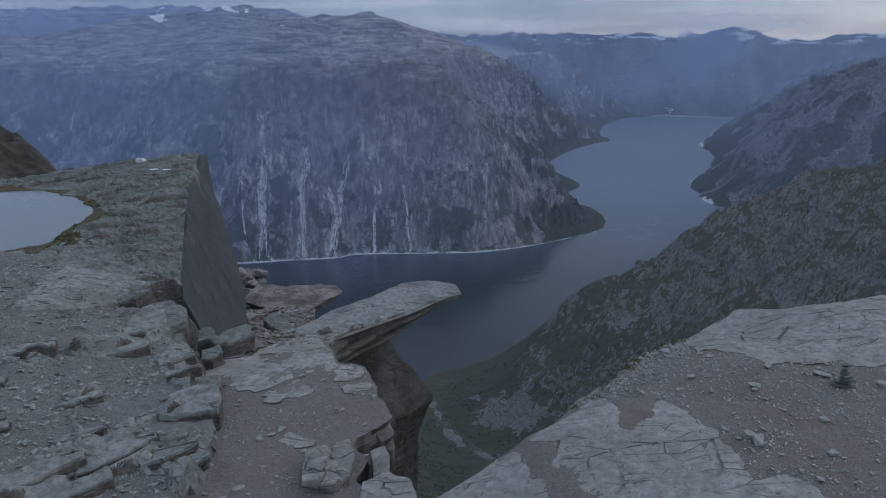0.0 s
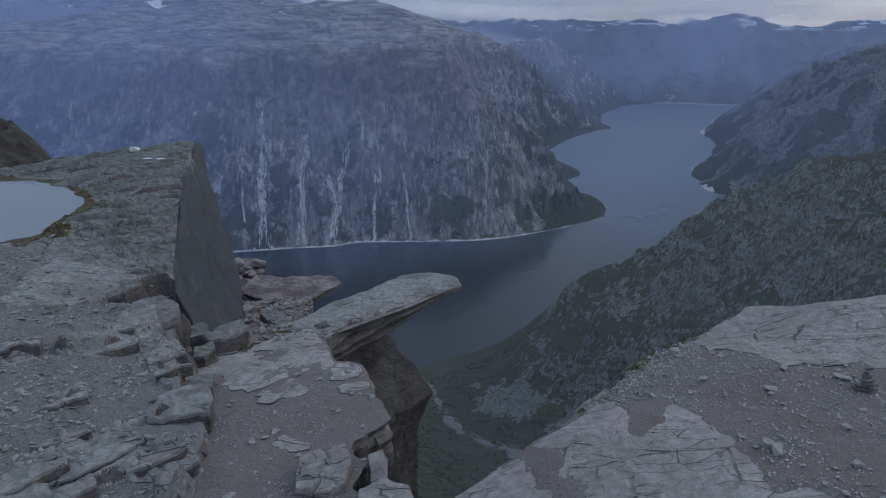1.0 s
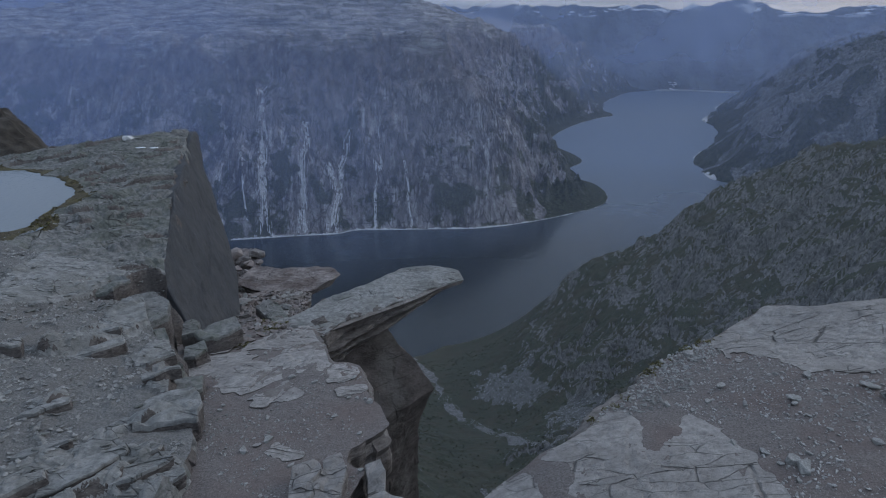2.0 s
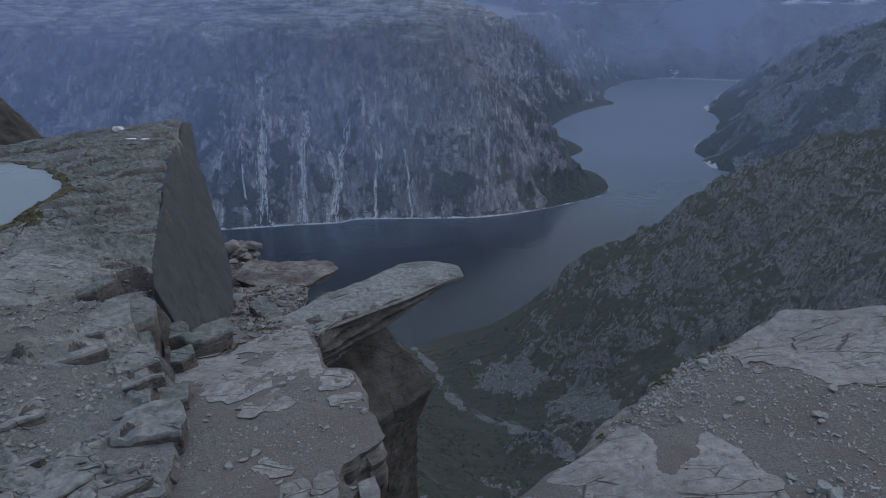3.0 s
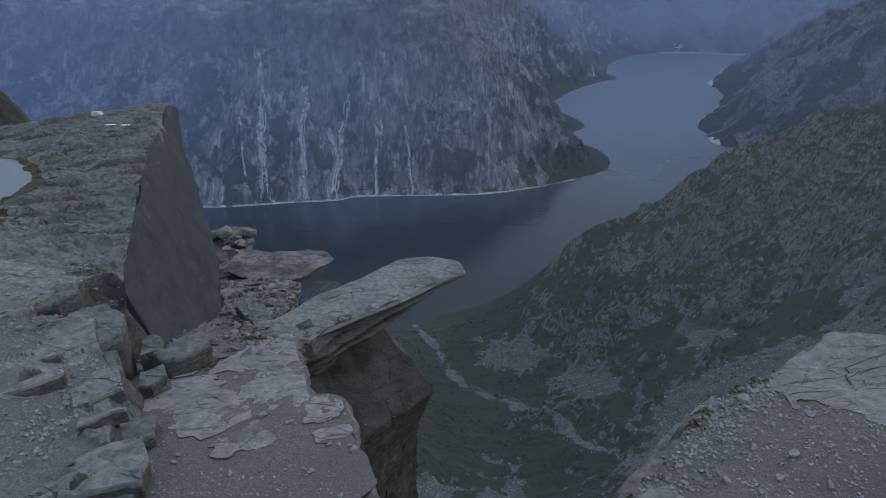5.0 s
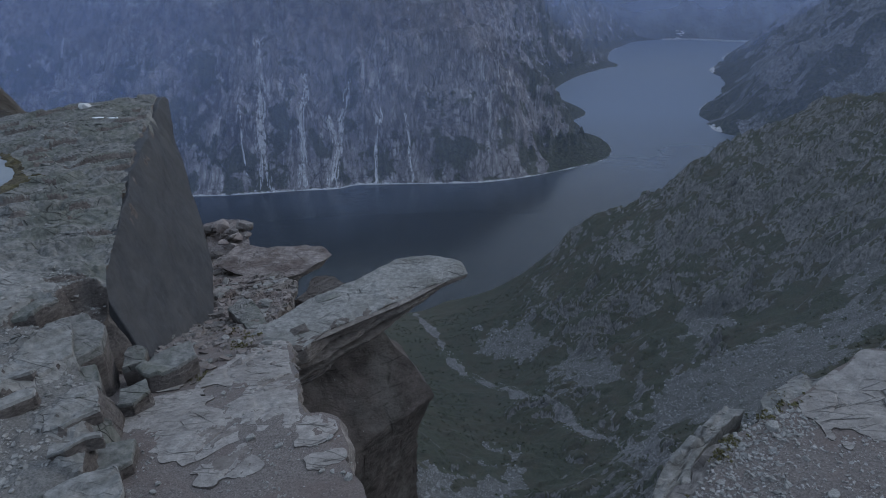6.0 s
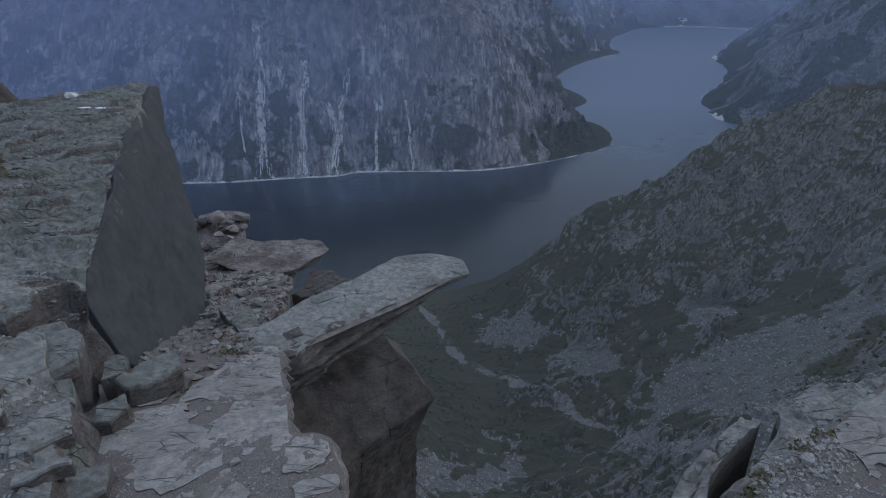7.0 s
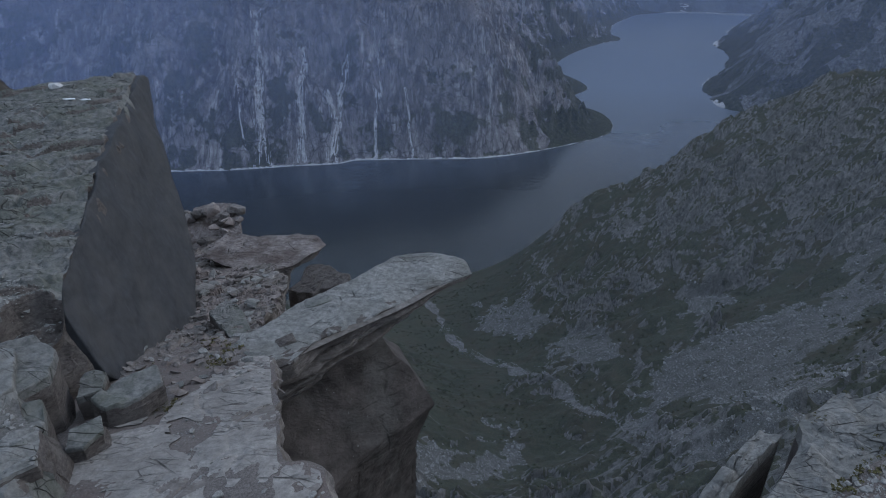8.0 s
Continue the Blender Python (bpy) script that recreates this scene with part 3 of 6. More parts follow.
def far_range(x, y):
    z = np.interp(y, (4500, 4560, 4700, 4850, 4900), (-30, 4, 260, 560, 560)) * (1 + 0.05 * fbm(x / 500, 0 * x, 61, 4))
    return LAKE_Z + z + smooth01(y, 4560, 4700) * 22 * ridged(x / 260, y / 120, 65, 5)


backdrop = land("backdrop", np.linspace(-2500, 4400, 320), np.linspace(4500, 4900, 40), far_range, [FAR])
tagged(backdrop, "distant mountain range behind the lake, haze blue in its colour", "mountains", kind="structure")

# ---- tinted see-through sheets standing in for haze over the lake ----
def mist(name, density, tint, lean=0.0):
    """A see-through sheet whose tint stands in for haze; lean: how much thicker it is in the west than in the east."""
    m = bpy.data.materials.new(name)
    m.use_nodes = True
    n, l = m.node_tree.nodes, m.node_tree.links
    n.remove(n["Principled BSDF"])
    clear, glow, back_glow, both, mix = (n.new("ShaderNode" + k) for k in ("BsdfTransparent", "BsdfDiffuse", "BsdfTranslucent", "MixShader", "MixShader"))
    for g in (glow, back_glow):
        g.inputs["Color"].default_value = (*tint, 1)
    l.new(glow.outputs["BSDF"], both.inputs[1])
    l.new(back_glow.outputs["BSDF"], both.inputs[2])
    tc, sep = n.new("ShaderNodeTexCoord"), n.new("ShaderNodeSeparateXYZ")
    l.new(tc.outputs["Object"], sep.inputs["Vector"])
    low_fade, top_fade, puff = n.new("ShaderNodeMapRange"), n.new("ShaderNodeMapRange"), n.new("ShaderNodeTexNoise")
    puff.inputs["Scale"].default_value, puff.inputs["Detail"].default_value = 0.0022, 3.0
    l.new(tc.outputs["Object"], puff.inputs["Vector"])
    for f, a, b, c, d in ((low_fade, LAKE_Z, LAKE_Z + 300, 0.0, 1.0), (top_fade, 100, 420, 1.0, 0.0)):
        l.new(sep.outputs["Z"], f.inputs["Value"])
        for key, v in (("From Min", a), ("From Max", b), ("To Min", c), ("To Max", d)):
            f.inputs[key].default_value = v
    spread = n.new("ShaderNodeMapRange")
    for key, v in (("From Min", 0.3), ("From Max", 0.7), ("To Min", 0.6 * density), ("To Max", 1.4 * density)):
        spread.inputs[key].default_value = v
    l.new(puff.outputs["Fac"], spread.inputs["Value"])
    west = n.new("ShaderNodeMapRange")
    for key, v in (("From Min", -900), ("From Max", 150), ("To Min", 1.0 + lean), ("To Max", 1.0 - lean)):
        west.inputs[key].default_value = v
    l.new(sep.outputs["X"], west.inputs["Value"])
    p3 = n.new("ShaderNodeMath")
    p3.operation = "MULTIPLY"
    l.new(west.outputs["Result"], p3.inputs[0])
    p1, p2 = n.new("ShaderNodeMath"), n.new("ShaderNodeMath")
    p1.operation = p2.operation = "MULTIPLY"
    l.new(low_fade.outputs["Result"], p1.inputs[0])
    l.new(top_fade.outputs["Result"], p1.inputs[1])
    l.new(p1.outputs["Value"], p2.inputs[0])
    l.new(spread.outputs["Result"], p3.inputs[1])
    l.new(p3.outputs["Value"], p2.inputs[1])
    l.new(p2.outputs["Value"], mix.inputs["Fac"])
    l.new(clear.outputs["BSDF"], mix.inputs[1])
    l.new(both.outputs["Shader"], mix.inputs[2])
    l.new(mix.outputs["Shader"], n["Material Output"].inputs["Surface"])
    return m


# Added sheets: the nearest two lift the valley's dark tones, the rest add haze.
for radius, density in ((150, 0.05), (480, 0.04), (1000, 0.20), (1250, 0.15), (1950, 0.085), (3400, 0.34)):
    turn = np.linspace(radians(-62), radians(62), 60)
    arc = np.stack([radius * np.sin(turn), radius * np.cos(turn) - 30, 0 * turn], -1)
    veil = mesh_object("mist", np.concatenate([arc + (0, 0, z) for z in np.linspace(LAKE_Z, 430, 10)]), grid_faces(10, 60), [mist("haze_sheet", density, (0.54, 0.65, 0.82) if radius < 600 else (0.425, 0.55, 0.95), 0.78 if 900 < radius < 1500 else 0.0)], None, True)
    tagged(veil, "tinted see-through sheet standing in for haze over the lake", "mist", kind="structure")

# ---- the valley and the spur on the near shore ----
RIDGE_X = (-90, -17, 98, 156, 199, 243, 286, 328, 358, 402, 452, 700, 1100)
RIDGE_Y = (850, 830, 790, 760, 745, 730, 715, 700, 680, 650, 620, 560, 500)
valley_base = spline([(-85, 800, -482), (-17, 830, -478), (98, 790, -402), (156, 760, -321), (243, 730, -256), (328, 700, -179), (402, 650, -121), (452, 620, -104), (700, 560, -40), (1100, 500, 40),
                      (23, 560, -424), (96, 440, -373), (142, 300, -304), (-3, 260, -314), (73, 270, -323), (240, 430, -285), (268, 330, -237), (302, 480, -266), (180, 220, -191), (135, 230, -228), (-32, 700, -450),
                      (300, 100, -70), (120, 60, -140), (0, 100, -250), (-150, 300, -250), (-200, 600, -380), (600, 200, 20)], 40.0)


STREAM = [(-70, 790), (-32, 680), (-15, 609), (6, 566), (28, 539), (54, 505), (74, 467), (95, 442), (99, 421), (109, 392), (130, 373), (134, 352), (139, 309), (127, 249), (122, 201)]
SCREES = [[(10, 690), (60, 660), (115, 600), (108, 545), (70, 570), (27, 625)], [(108, 535), (165, 480), (160, 430), (118, 465)], [(-25, 320), (41, 335), (32, 290), (-20, 245)], [(15, 392), (64, 384), (50, 365), (18, 368)],
          [(150, 385), (173, 405), (214, 420), (250, 415), (310, 412), (330, 380), (290, 335), (269, 320), (200, 230), (150, 205), (170, 270), (150, 345)], [(230, 500), (262, 470), (250, 440), (215, 460)], [(330, 470), (380, 430), (360, 400), (320, 430)]]


def craggy(x, y, z):
    """Where bare crags stand out of the smoother scree and heath."""
    return smooth01(fbm(x / 75, y / 75, 90, 3) + 1.1 * smooth01(z, -320, -230) - 0.1, -0.1, 0.25)


def outcrops(x, y, size, seed):
    """Blunt blocks of rock, each with its own height and tilt, with steep sides."""
    wx, wy = x + 0.3 * size * vnoise(x / size * 1.3, y / size * 1.3, seed + 3), y + 0.3 * size * vnoise(x / size * 1.3, y / size * 1.3, seed + 4)
    dx, dy, a, b, gap = cells(wx / size, wy / (size * 0.75), seed)
    return (np.maximum(a - 0.35, 0) * 1.5 + 0.5 * (b - 0.4) * dx - 0.4 * a * dy) * smooth01(gap, 0.0, 0.22)


def valley_height(x, y):
    z = valley_base(x, y)
    over = y - np.interp(x, RIDGE_X, RIDGE_Y)
    up = smooth01(z, -430, -340)
    rough = 0.25 + 0.75 * craggy(x, y, z)
    scree = np.full(x.shape, -99.0)
    for p in SCREES:
        scree = np.maximum(scree, signed(p, x, y))
    calm = 1 - 0.85 * smooth01(scree, -8, 6)
    z = np.where(over > 0, z - 1.1 * over - 0.002 * over ** 2, z)
    crags = 15 * outcrops(x, y, 44, 71) * (1 - smooth01(over, -45, -10)) + 8 * outcrops(x, y, 19, 73) + 3 * outcrops(x, y, 8, 87)
    return z + up * calm * (rough * crags + 5 * ridged(x / 60, y / 60, 88, 3) - 4) + (0.4 + 0.5 * up) * fbm(x / 9, y / 9, 74, 3)


def valley_pick(x, y, z):
    """0 crag, 1 heath, 2 scree, 3 stream bed."""
    off = away(STREAM, x, y)
    n = fbm(x / 34, y / 34, 76, 5, 0.62)
    scree = np.full(x.shape, -99.0)
    for p in SCREES:
        scree = np.maximum(scree, signed(p, x, y))
    scree = scree + 24 * n + 12 * vnoise(x / 6, y / 6, 75) > 3
    e = 2.6
    steep = np.hypot(valley_height(x + e, y) - z, valley_height(x, y + e) - z) / e
    bare = (steep + 0.35 * n > 1.2) & (z > -425)
    bed = off + 4 * vnoise(x / 18, y / 18, 80) < 4.2 + 3.0 * vnoise(x / 11, y / 11, 79) + 2.0 * smooth01(y, 380, 480) * (1 - smooth01(y, 500, 560))
    return np.where(bed, 3, np.where(scree, 2, np.where(bare, 0, 1)))


valley = land("ground", np.r_[np.linspace(-200, -72, 30), np.linspace(-70, 480, 360), np.linspace(483, 700, 50)], np.r_[np.linspace(60, 148, 30), np.linspace(150, 770, 390), np.linspace(774, 940, 40)], valley_height, [SLOPE, HEATH, SCREE, BED], pick=valley_pick, smooth=True)
tagged(valley, "valley of dark heath, scree and grey crags", "hillside", kind="structure")

# ---- the near rock: plateau, platform, ledges ----
def strata(x, y, length, height, seed, turn=-0.77, warp=0.7, scarp=False):
    """Beds that rise gently one way and break off in small scarps, each with its own height."""
    dx, dy, a, b, gap = cells(x / (length * 2.4) + 0.15 * vnoise(x / length, y / length, seed), y / (length * 2.4) + 0.15 * vnoise(x / length, y / length, seed + 5), seed + 11)
    c, s = np.cos(turn + 0.3 * (b - 0.5)), np.sin(turn + 0.3 * (b - 0.5))
    u = (x * c + y * s) / length + warp * 3 * a + 0.16 * vnoise(x / length * 1.6, y / length * 1.6, seed + 6)
    row = np.floor(u)
    size = 0.25 + 1.5 * hash01(row, np.floor(a * 991), seed + 2)
    f = u - row
    if scarp:
        return (f > 0.84) & (size > 0.9)
    fall = min(0.5, max(0.22, 0.2 / length))
    ramp = np.where(f < 1 - fall, f / (1 - fall), (1 - f) / fall)
    return height * (smooth01(gap, 0.0, 0.16) * (size * ramp + 0.5 * (a - 0.5)) - 0.4)


def broken(x, y, size, turn, squash, seed, lift, tilt, crack):
    """Broken slabs: each cell has its own height and tilt, with cracks between."""
    c, s = math.cos(turn), math.sin(turn)
    wx, wy = x + 0.25 * size * vnoise(x / size * 1.7, y / size * 1.7, seed + 3), y + 0.25 * size * vnoise(x / size * 1.7, y / size * 1.7, seed + 4)
    dx, dy, a, b, gap = cells((wx * c + wy * s) / size, (wy * c - wx * s) / (size * squash), seed)
    return lift * (a - 0.5) + tilt * size * ((a - 0.3) * dx + (b - 0.5) * squash * dy) - crack * (1 - smooth01(gap, 0.0, 0.09))


def plate_mask(x, y, plates, wob=0.35):
    dx, dy, _, _, _ = cells((0.88 * x + 0.47 * y) / 0.42, (0.88 * y - 0.47 * x) / 0.24, 85)
    x, y = x - 0.88 * 0.42 * dx + 0.47 * 0.24 * dy, y - 0.47 * 0.42 * dx - 0.88 * 0.24 * dy
    d = np.full(x.shape, -9.0)
    for p in plates:
        d = np.maximum(d, signed(p, x, y))
    return d + wob * 0.7 * fbm(x * 0.9, y * 0.9, 81, 3)


PLATFORM = [(0.2, -60), (-0.6, -24.5), (-1.0, -22.8), (-1.9, -22.9), (-2.9, -22.4), (-2.5, -20.9), (-3.3, -20.6), (-3.4, -20.1), (-3.2, -19.7), (-2.0, -18.7), (-2.5, -17.7), (-3.05, -16.5), (-3.45, -15.5), (-3.75, -14.85), (-4.85, -14.8), (-5.0, -14.4), (-5.65, -12.3), (-6.2, -11.1), (-6.6, -9.9), (-7.0, -8.7),
            (-7.7, -6.8), (-9.6, -5.2), (-10.5, 2), (-11.9, 9.5), (-14.3, 14.2), (-18.0, 21), (-20, 31), (-40, 45), (-40, 8), (-19, -4), (-15, -10), (-12.5, -14), (-11, -18), (-12, -60)]
platform_base = spline([(-3.5, -16, -1), (-5.7, -16.5, -.8), (-8.9, -18.6, -.9), (-5.4, -14.7, -.9), (-2.5, -17.6, -.9), (-2.1, -18.6, -1), (-7.1, -17.7, -1), (-7.4, -13.6, -1.4), (-3.4, -20.3, -1), (-3.7, -22, -.9),
                        (-9.7, -13.5, -1.6), (-7.1, -8, -3.1), (-12.5, -10, -2.9), (-14, -7, -3.9), (-14.7, -.9, -6.5), (-11, -3, -5.2), (-13, 4, -7.8), (-17, 12, -10.8), (-20.7, 22, -13.6), (-30, 38, -19), (-9, -26, -.6), (-5, -30, -.3)], 1.0)
PLATES = [[(-11.0, -14.5), (-10.7, -13.6), (-10.5, -12.8), (-9.8, -12.4), (-9.5, -12.5), (-8.9, -13.2), (-8.1, -14.1), (-7.95, -14.05), (-6.5, -15.9), (-6.5, -16.2), (-6.8, -16.6), (-7.1, -16.9), (-7.8, -17.0), (-8.4, -16.8), (-9.0, -16.5), (-9.3, -15.6), (-9.7, -15.8), (-10.3, -15.6)],
          [(-9.5, -12.0), (-9.7, -11.2), (-9.2, -9.9), (-9.3, -8.2), (-8.7, -6.4), (-7.6, -6.6), (-7.0, -8.7), (-6.2, -11.0), (-5.1, -13.9), (-4.85, -14.8), (-5.1, -15.1), (-5.4, -15.4), (-6.0, -15.6), (-6.75, -15.4), (-7.35, -14.6), (-7.9, -13.9), (-8.8, -13.1), (-9.4, -12.4)],
          [(-5.3, -15.3), (-5.0, -14.9), (-4.7, -14.55), (-4.0, -14.45), (-3.45, -15.4), (-3.9, -16.2), (-4.3, -16.3), (-4.45, -15.95), (-4.7, -16.3), (-5.0, -15.8)], [(-4.2, -17.0), (-4.1, -16.7), (-3.4, -16.2), (-3.2, -16.5), (-3.5, -16.8), (-4.0, -17.2)],
          [(-7.3, -17.9), (-7.2, -17.1), (-6.75, -16.65), (-6.4, -16.3), (-6.2, -16.3), (-5.5, -17.2), (-6.2, -17.8), (-6.6, -17.9)], [(-11.2, -12.4), (-10.4, -12.1), (-9.7, -11.8), (-9.6, -12.2), (-10.4, -12.7)], [(-6.3, -20.3), (-5.6, -19.9), (-4.9, -20.4), (-5.6, -20.8)]]
PLATE_HOLE = [(-9.3, -12.5), (-8.9, -12.2), (-8.2, -12.6), (-7.7, -12.8), (-7.5, -12.5), (-7.4, -13.4), (-7.7, -13.9), (-8.1, -14.0)]


def platform_mask(x, y):
    return np.minimum(plate_mask(x, y, PLATES, 0.12), -signed(PLATE_HOLE, x, y) + 0.12 * fbm(x * 2, y * 2, 86, 3))


def platform_height(x, y):
    z = platform_base(x, y)
    far = smooth01(y, -8, -3)
    soil = 0.035 * fbm(x * 0.9, y * 0.9, 105, 5) + 0.02 * np.maximum(0, vnoise(x * 7, y * 7, 107))
    rubble = broken(x, y, 1.5, 0.7, 0.6, 111, 0.4, 0.25, 0.12) + strata(x, y, 0.8, 0.12, 112)
    return z + soil * (1 - far) + rubble * far


step = 0.09
platform = land("ground", np.arange(-24, 0.3, step), np.arange(-33, 26, step), platform_height, [PALE, GRAVEL, UNDER, RUSTY], keep=lambda x, y: signed(PLATFORM, x, y) + 0.16 * fbm(x, y, 121, 4) > 0,
                pick=lambda x, y, z: np.where(platform_mask(x, y) > 0.4, 0, np.where((y > -4) & (vnoise(x * 0.6, y * 0.6, 9) > 0.0), 2, np.where(y > -4, 3, 1))),
                drop=[(0.4, -0.08), (1.0, -0.3), (2.5, -0.5), (6, -0.3), (12, 0.0), (20, 0.5), (40, 2), (90, 6)], side=2, smooth=False, even=3, crags=0.7)
tagged(platform, "rock platform with pale broken plates and brown gravel", "rock", kind="structure")



def plate_height(x, y):
    flake = 0.035 * smooth01(skin(x, y, 640), -0.89, -0.81) + 0.03 * smooth01(skin(x, y, 670), 0.0, 0.06)
    return platform_base(x, y) + 0.015 + flake + broken(x, y, 3.4, 0.5, 0.6, 101, 0.05, 0.03, 0.09) + strata(x, y, 1.4, 0.05, 102, 2.2) + 0.01 * fbm(x * 3, y * 3, 103, 4)


def skin(x, y, seed):
    """Above 0 where the pale upper sheet of a plate is still there; below, it has flaked off."""
    c, e = 0.72 * x + 0.69 * y, 0.72 * y - 0.69 * x
    return fbm(c * 0.55, e * 1.25, seed, 5, 0.6) + 0.55 * vnoise(x * 0.3, y * 0.3, seed + 9) + 0.2 * vnoise(c * 3, e * 7, seed + 7)


def rock_plate(outline, height, holes, step, label, seed, drop=((0.1, 0.02), (0.35, 0.03)), group="pale plates", bared=-0.85, bed=None, ground=()):
    """A pale plate of rock that stands a little proud of the gravel."""
    px, py = [p[0] for p in outline], [p[1] for p in outline]

    def keep(x, y):
        dx, dy, a, b, gap = cells(x * 1.5, y * 2.1, seed)
        c, e = 0.72 * x + 0.69 * y, 0.72 * y - 0.69 * x
        d = signed(outline, x, y) + 0.16 * (a - 0.5) + 0.22 * vnoise(c * 0.9, e * 3.2, seed + 1) * smooth01(vnoise(x * 0.5, y * 0.5, seed + 2), -0.3, 0.5) + 0.07 * vnoise(c * 2.5, e * 7, seed + 3)
        d = d + 0.1 + 0.15 * fbm(c * 1.3, e * 2.6, seed + 8, 4, 0.6)
        for h in holes:
            d = np.minimum(d, -signed(h, x, y) + 0.10 * fbm(x * 1.1, y * 1.1, seed + 5, 3))
        return (d > 0) & (signed(ground, x, y) > 0.12)

    def laid(x, y):
        rim = signed(outline, x, y)
        for h in holes:
            rim = np.minimum(rim, -signed(h, x, y))
        low = bed(x, y) + 0.028
        return low + (height(x, y) - low) * smooth01(rim, -0.05, 0.7)
    ob = land("rock_plate", np.arange(min(px) - 0.4, max(px) + 0.4, step), np.arange(min(py) - 0.4, max(py) + 0.4, step), laid, [PALE, SCARP, FLAKED], keep=keep, pick=lambda x, y, z: np.where(skin(x, y, 640) > bared, 0, 2), drop=list(drop), side=1, smooth=False, crags=0.1, even=3)
    return tagged(ob, label, "rock", group)


for k, p in enumerate(PLATES):
    rock_plate(p, plate_height, [PLATE_HOLE] if k == 1 else [], 0.06, "pale cracked rock plate in brown gravel", 601 + k, bed=platform_base, ground=PLATFORM)

FACE_EDGE = [(-13.9, -9.3), (-14.6, -8.0), (-17.0, -1.8), (-19.7, 5.1), (-21.9, 11.8), (-24.3, 19.0)]
PLATEAU = [(-7, -60), (-8, -23.5), (-7.9, -21), (-8.5, -19.7), (-9.3, -19.2), (-9.9, -18.2), (-10.6, -16.2), (-11.5, -14.4), (-12.5, -14.0), (-13.1, -13.0), (-13.6, -11.6), (-14.6, -10.6)] + FACE_EDGE + [(-26.5, 17.6), (-27.8, 15.4), (-29.6, 14.2), (-33.5, 13.2), (-35, 11.5), (-60, 2), (-60, -60)]
plateau_base = spline([(-11, -23.4, -.1), (-9.4, -21, 0), (-9.3, -18.5, -.35), (-11.9, -20.6, .25), (-14.1, -20.2, .75), (-17.8, -14.4, 1.3), (-14.1, -11.5, 0), (-11.6, -14.5, -.3), (-15.5, -10, .5), (-20.8, -6, .9), (-23.2, -.5, 1.5),
                       (-26.6, 5.2, 1.5), (-22.5, -4.6, 1.45), (-14.2, -8.7, .3), (-19.4, 5, 1.5), (-24, 19, 2.45), (-27.2, 13.9, 2.65), (-23.7, 11.5, 2.3), (-32, 8, 1.5), (-36, -2, 1.4), (-30, -8, 1.6), (-24, -14, 2), (-12, -28, .4), (-20, -28, 1.8)], 1.0)
POND_Z = 1.40
POND_LINE = [(-24.2, -.2), (-24.9, 2.1), (-26.9, 4.3), (-28.5, 5.7), (-31.2, 7.5), (-33.1, 8.0), (-36, 7), (-44, 2), (-42, -7), (-30, -8), (-25.2, -6.7), (-23.7, -6.1), (-23.3, -5.1), (-23.6, -3.6), (-23.9, -2)]


OUTCROPS = [[(-18.5, -14.7), (-19.8, -11.9), (-21.0, -7.9), (-20.8, -5.1), (-18.8, -5.2), (-16.4, -8.7), (-15.0, -10.9), (-15.6, -12.4), (-16.9, -13.8)],
            [(-14.7, -17.2), (-15.0, -15.9), (-14.8, -14.1), (-14.9, -11.8), (-14.2, -11.3), (-12.8, -13.5), (-12.4, -14.5), (-13.2, -15.8), (-13.5, -16.9)],
            [(-12.0, -16.6), (-12.2, -15.0), (-11.3, -14.5), (-9.6, -18.3), (-9.9, -18.7), (-10.7, -17.8), (-11.5, -17.1)],
            [(-13.6, -26.5), (-12.0, -23.9), (-12.4, -22.8), (-12.5, -21.2), (-11.3, -21.1), (-10.4, -20.3), (-9.6, -20.8), (-8.4, -21.6), (-7.2, -22.4), (-7.5, -23.5), (-8.1, -23.6), (-9.4, -23.0), (-9.9, -23.6), (-10.1, -26)],
            [(-10.1, -19.1), (-9.0, -18.3), (-8.3, -19.7), (-9.1, -20.0), (-10.0, -20.5)], [(-13.3, -19.9), (-12.9, -19.2), (-12.5, -20.3), (-12.6, -21.1)], [(-17.1, -17.9), (-16.7, -17.4), (-15.8, -17.4), (-15.3, -18.2), (-15.4, -18.7), (-16.5, -18.8)],
            [(-22, -22), (-19, -17), (-17.5, -19.5), (-17, -25)]]


RECESS = [(-16.0, -11.6), (-15.5, -10.4), (-15.7, -9.3), (-15.0, -8.7), (-14.1, -8.9), (-13.5, -9.6), (-12.8, -11.2), (-13.9, -11.5), (-14.9, -11.7), (-15.7, -12.2)]


def outcrop(x, y):
    c, e = 0.70 * x + 0.72 * y, 0.70 * y - 0.72 * x
    d = np.full(x.shape, -9.0)
    for p in OUTCROPS:
        d = np.maximum(d, signed(p, x, y))
    return d + 0.45 * vnoise(c * 0.5, e * 1.2, 137) + 0.12 * vnoise(c * 1.2, e * 2.2, 138)


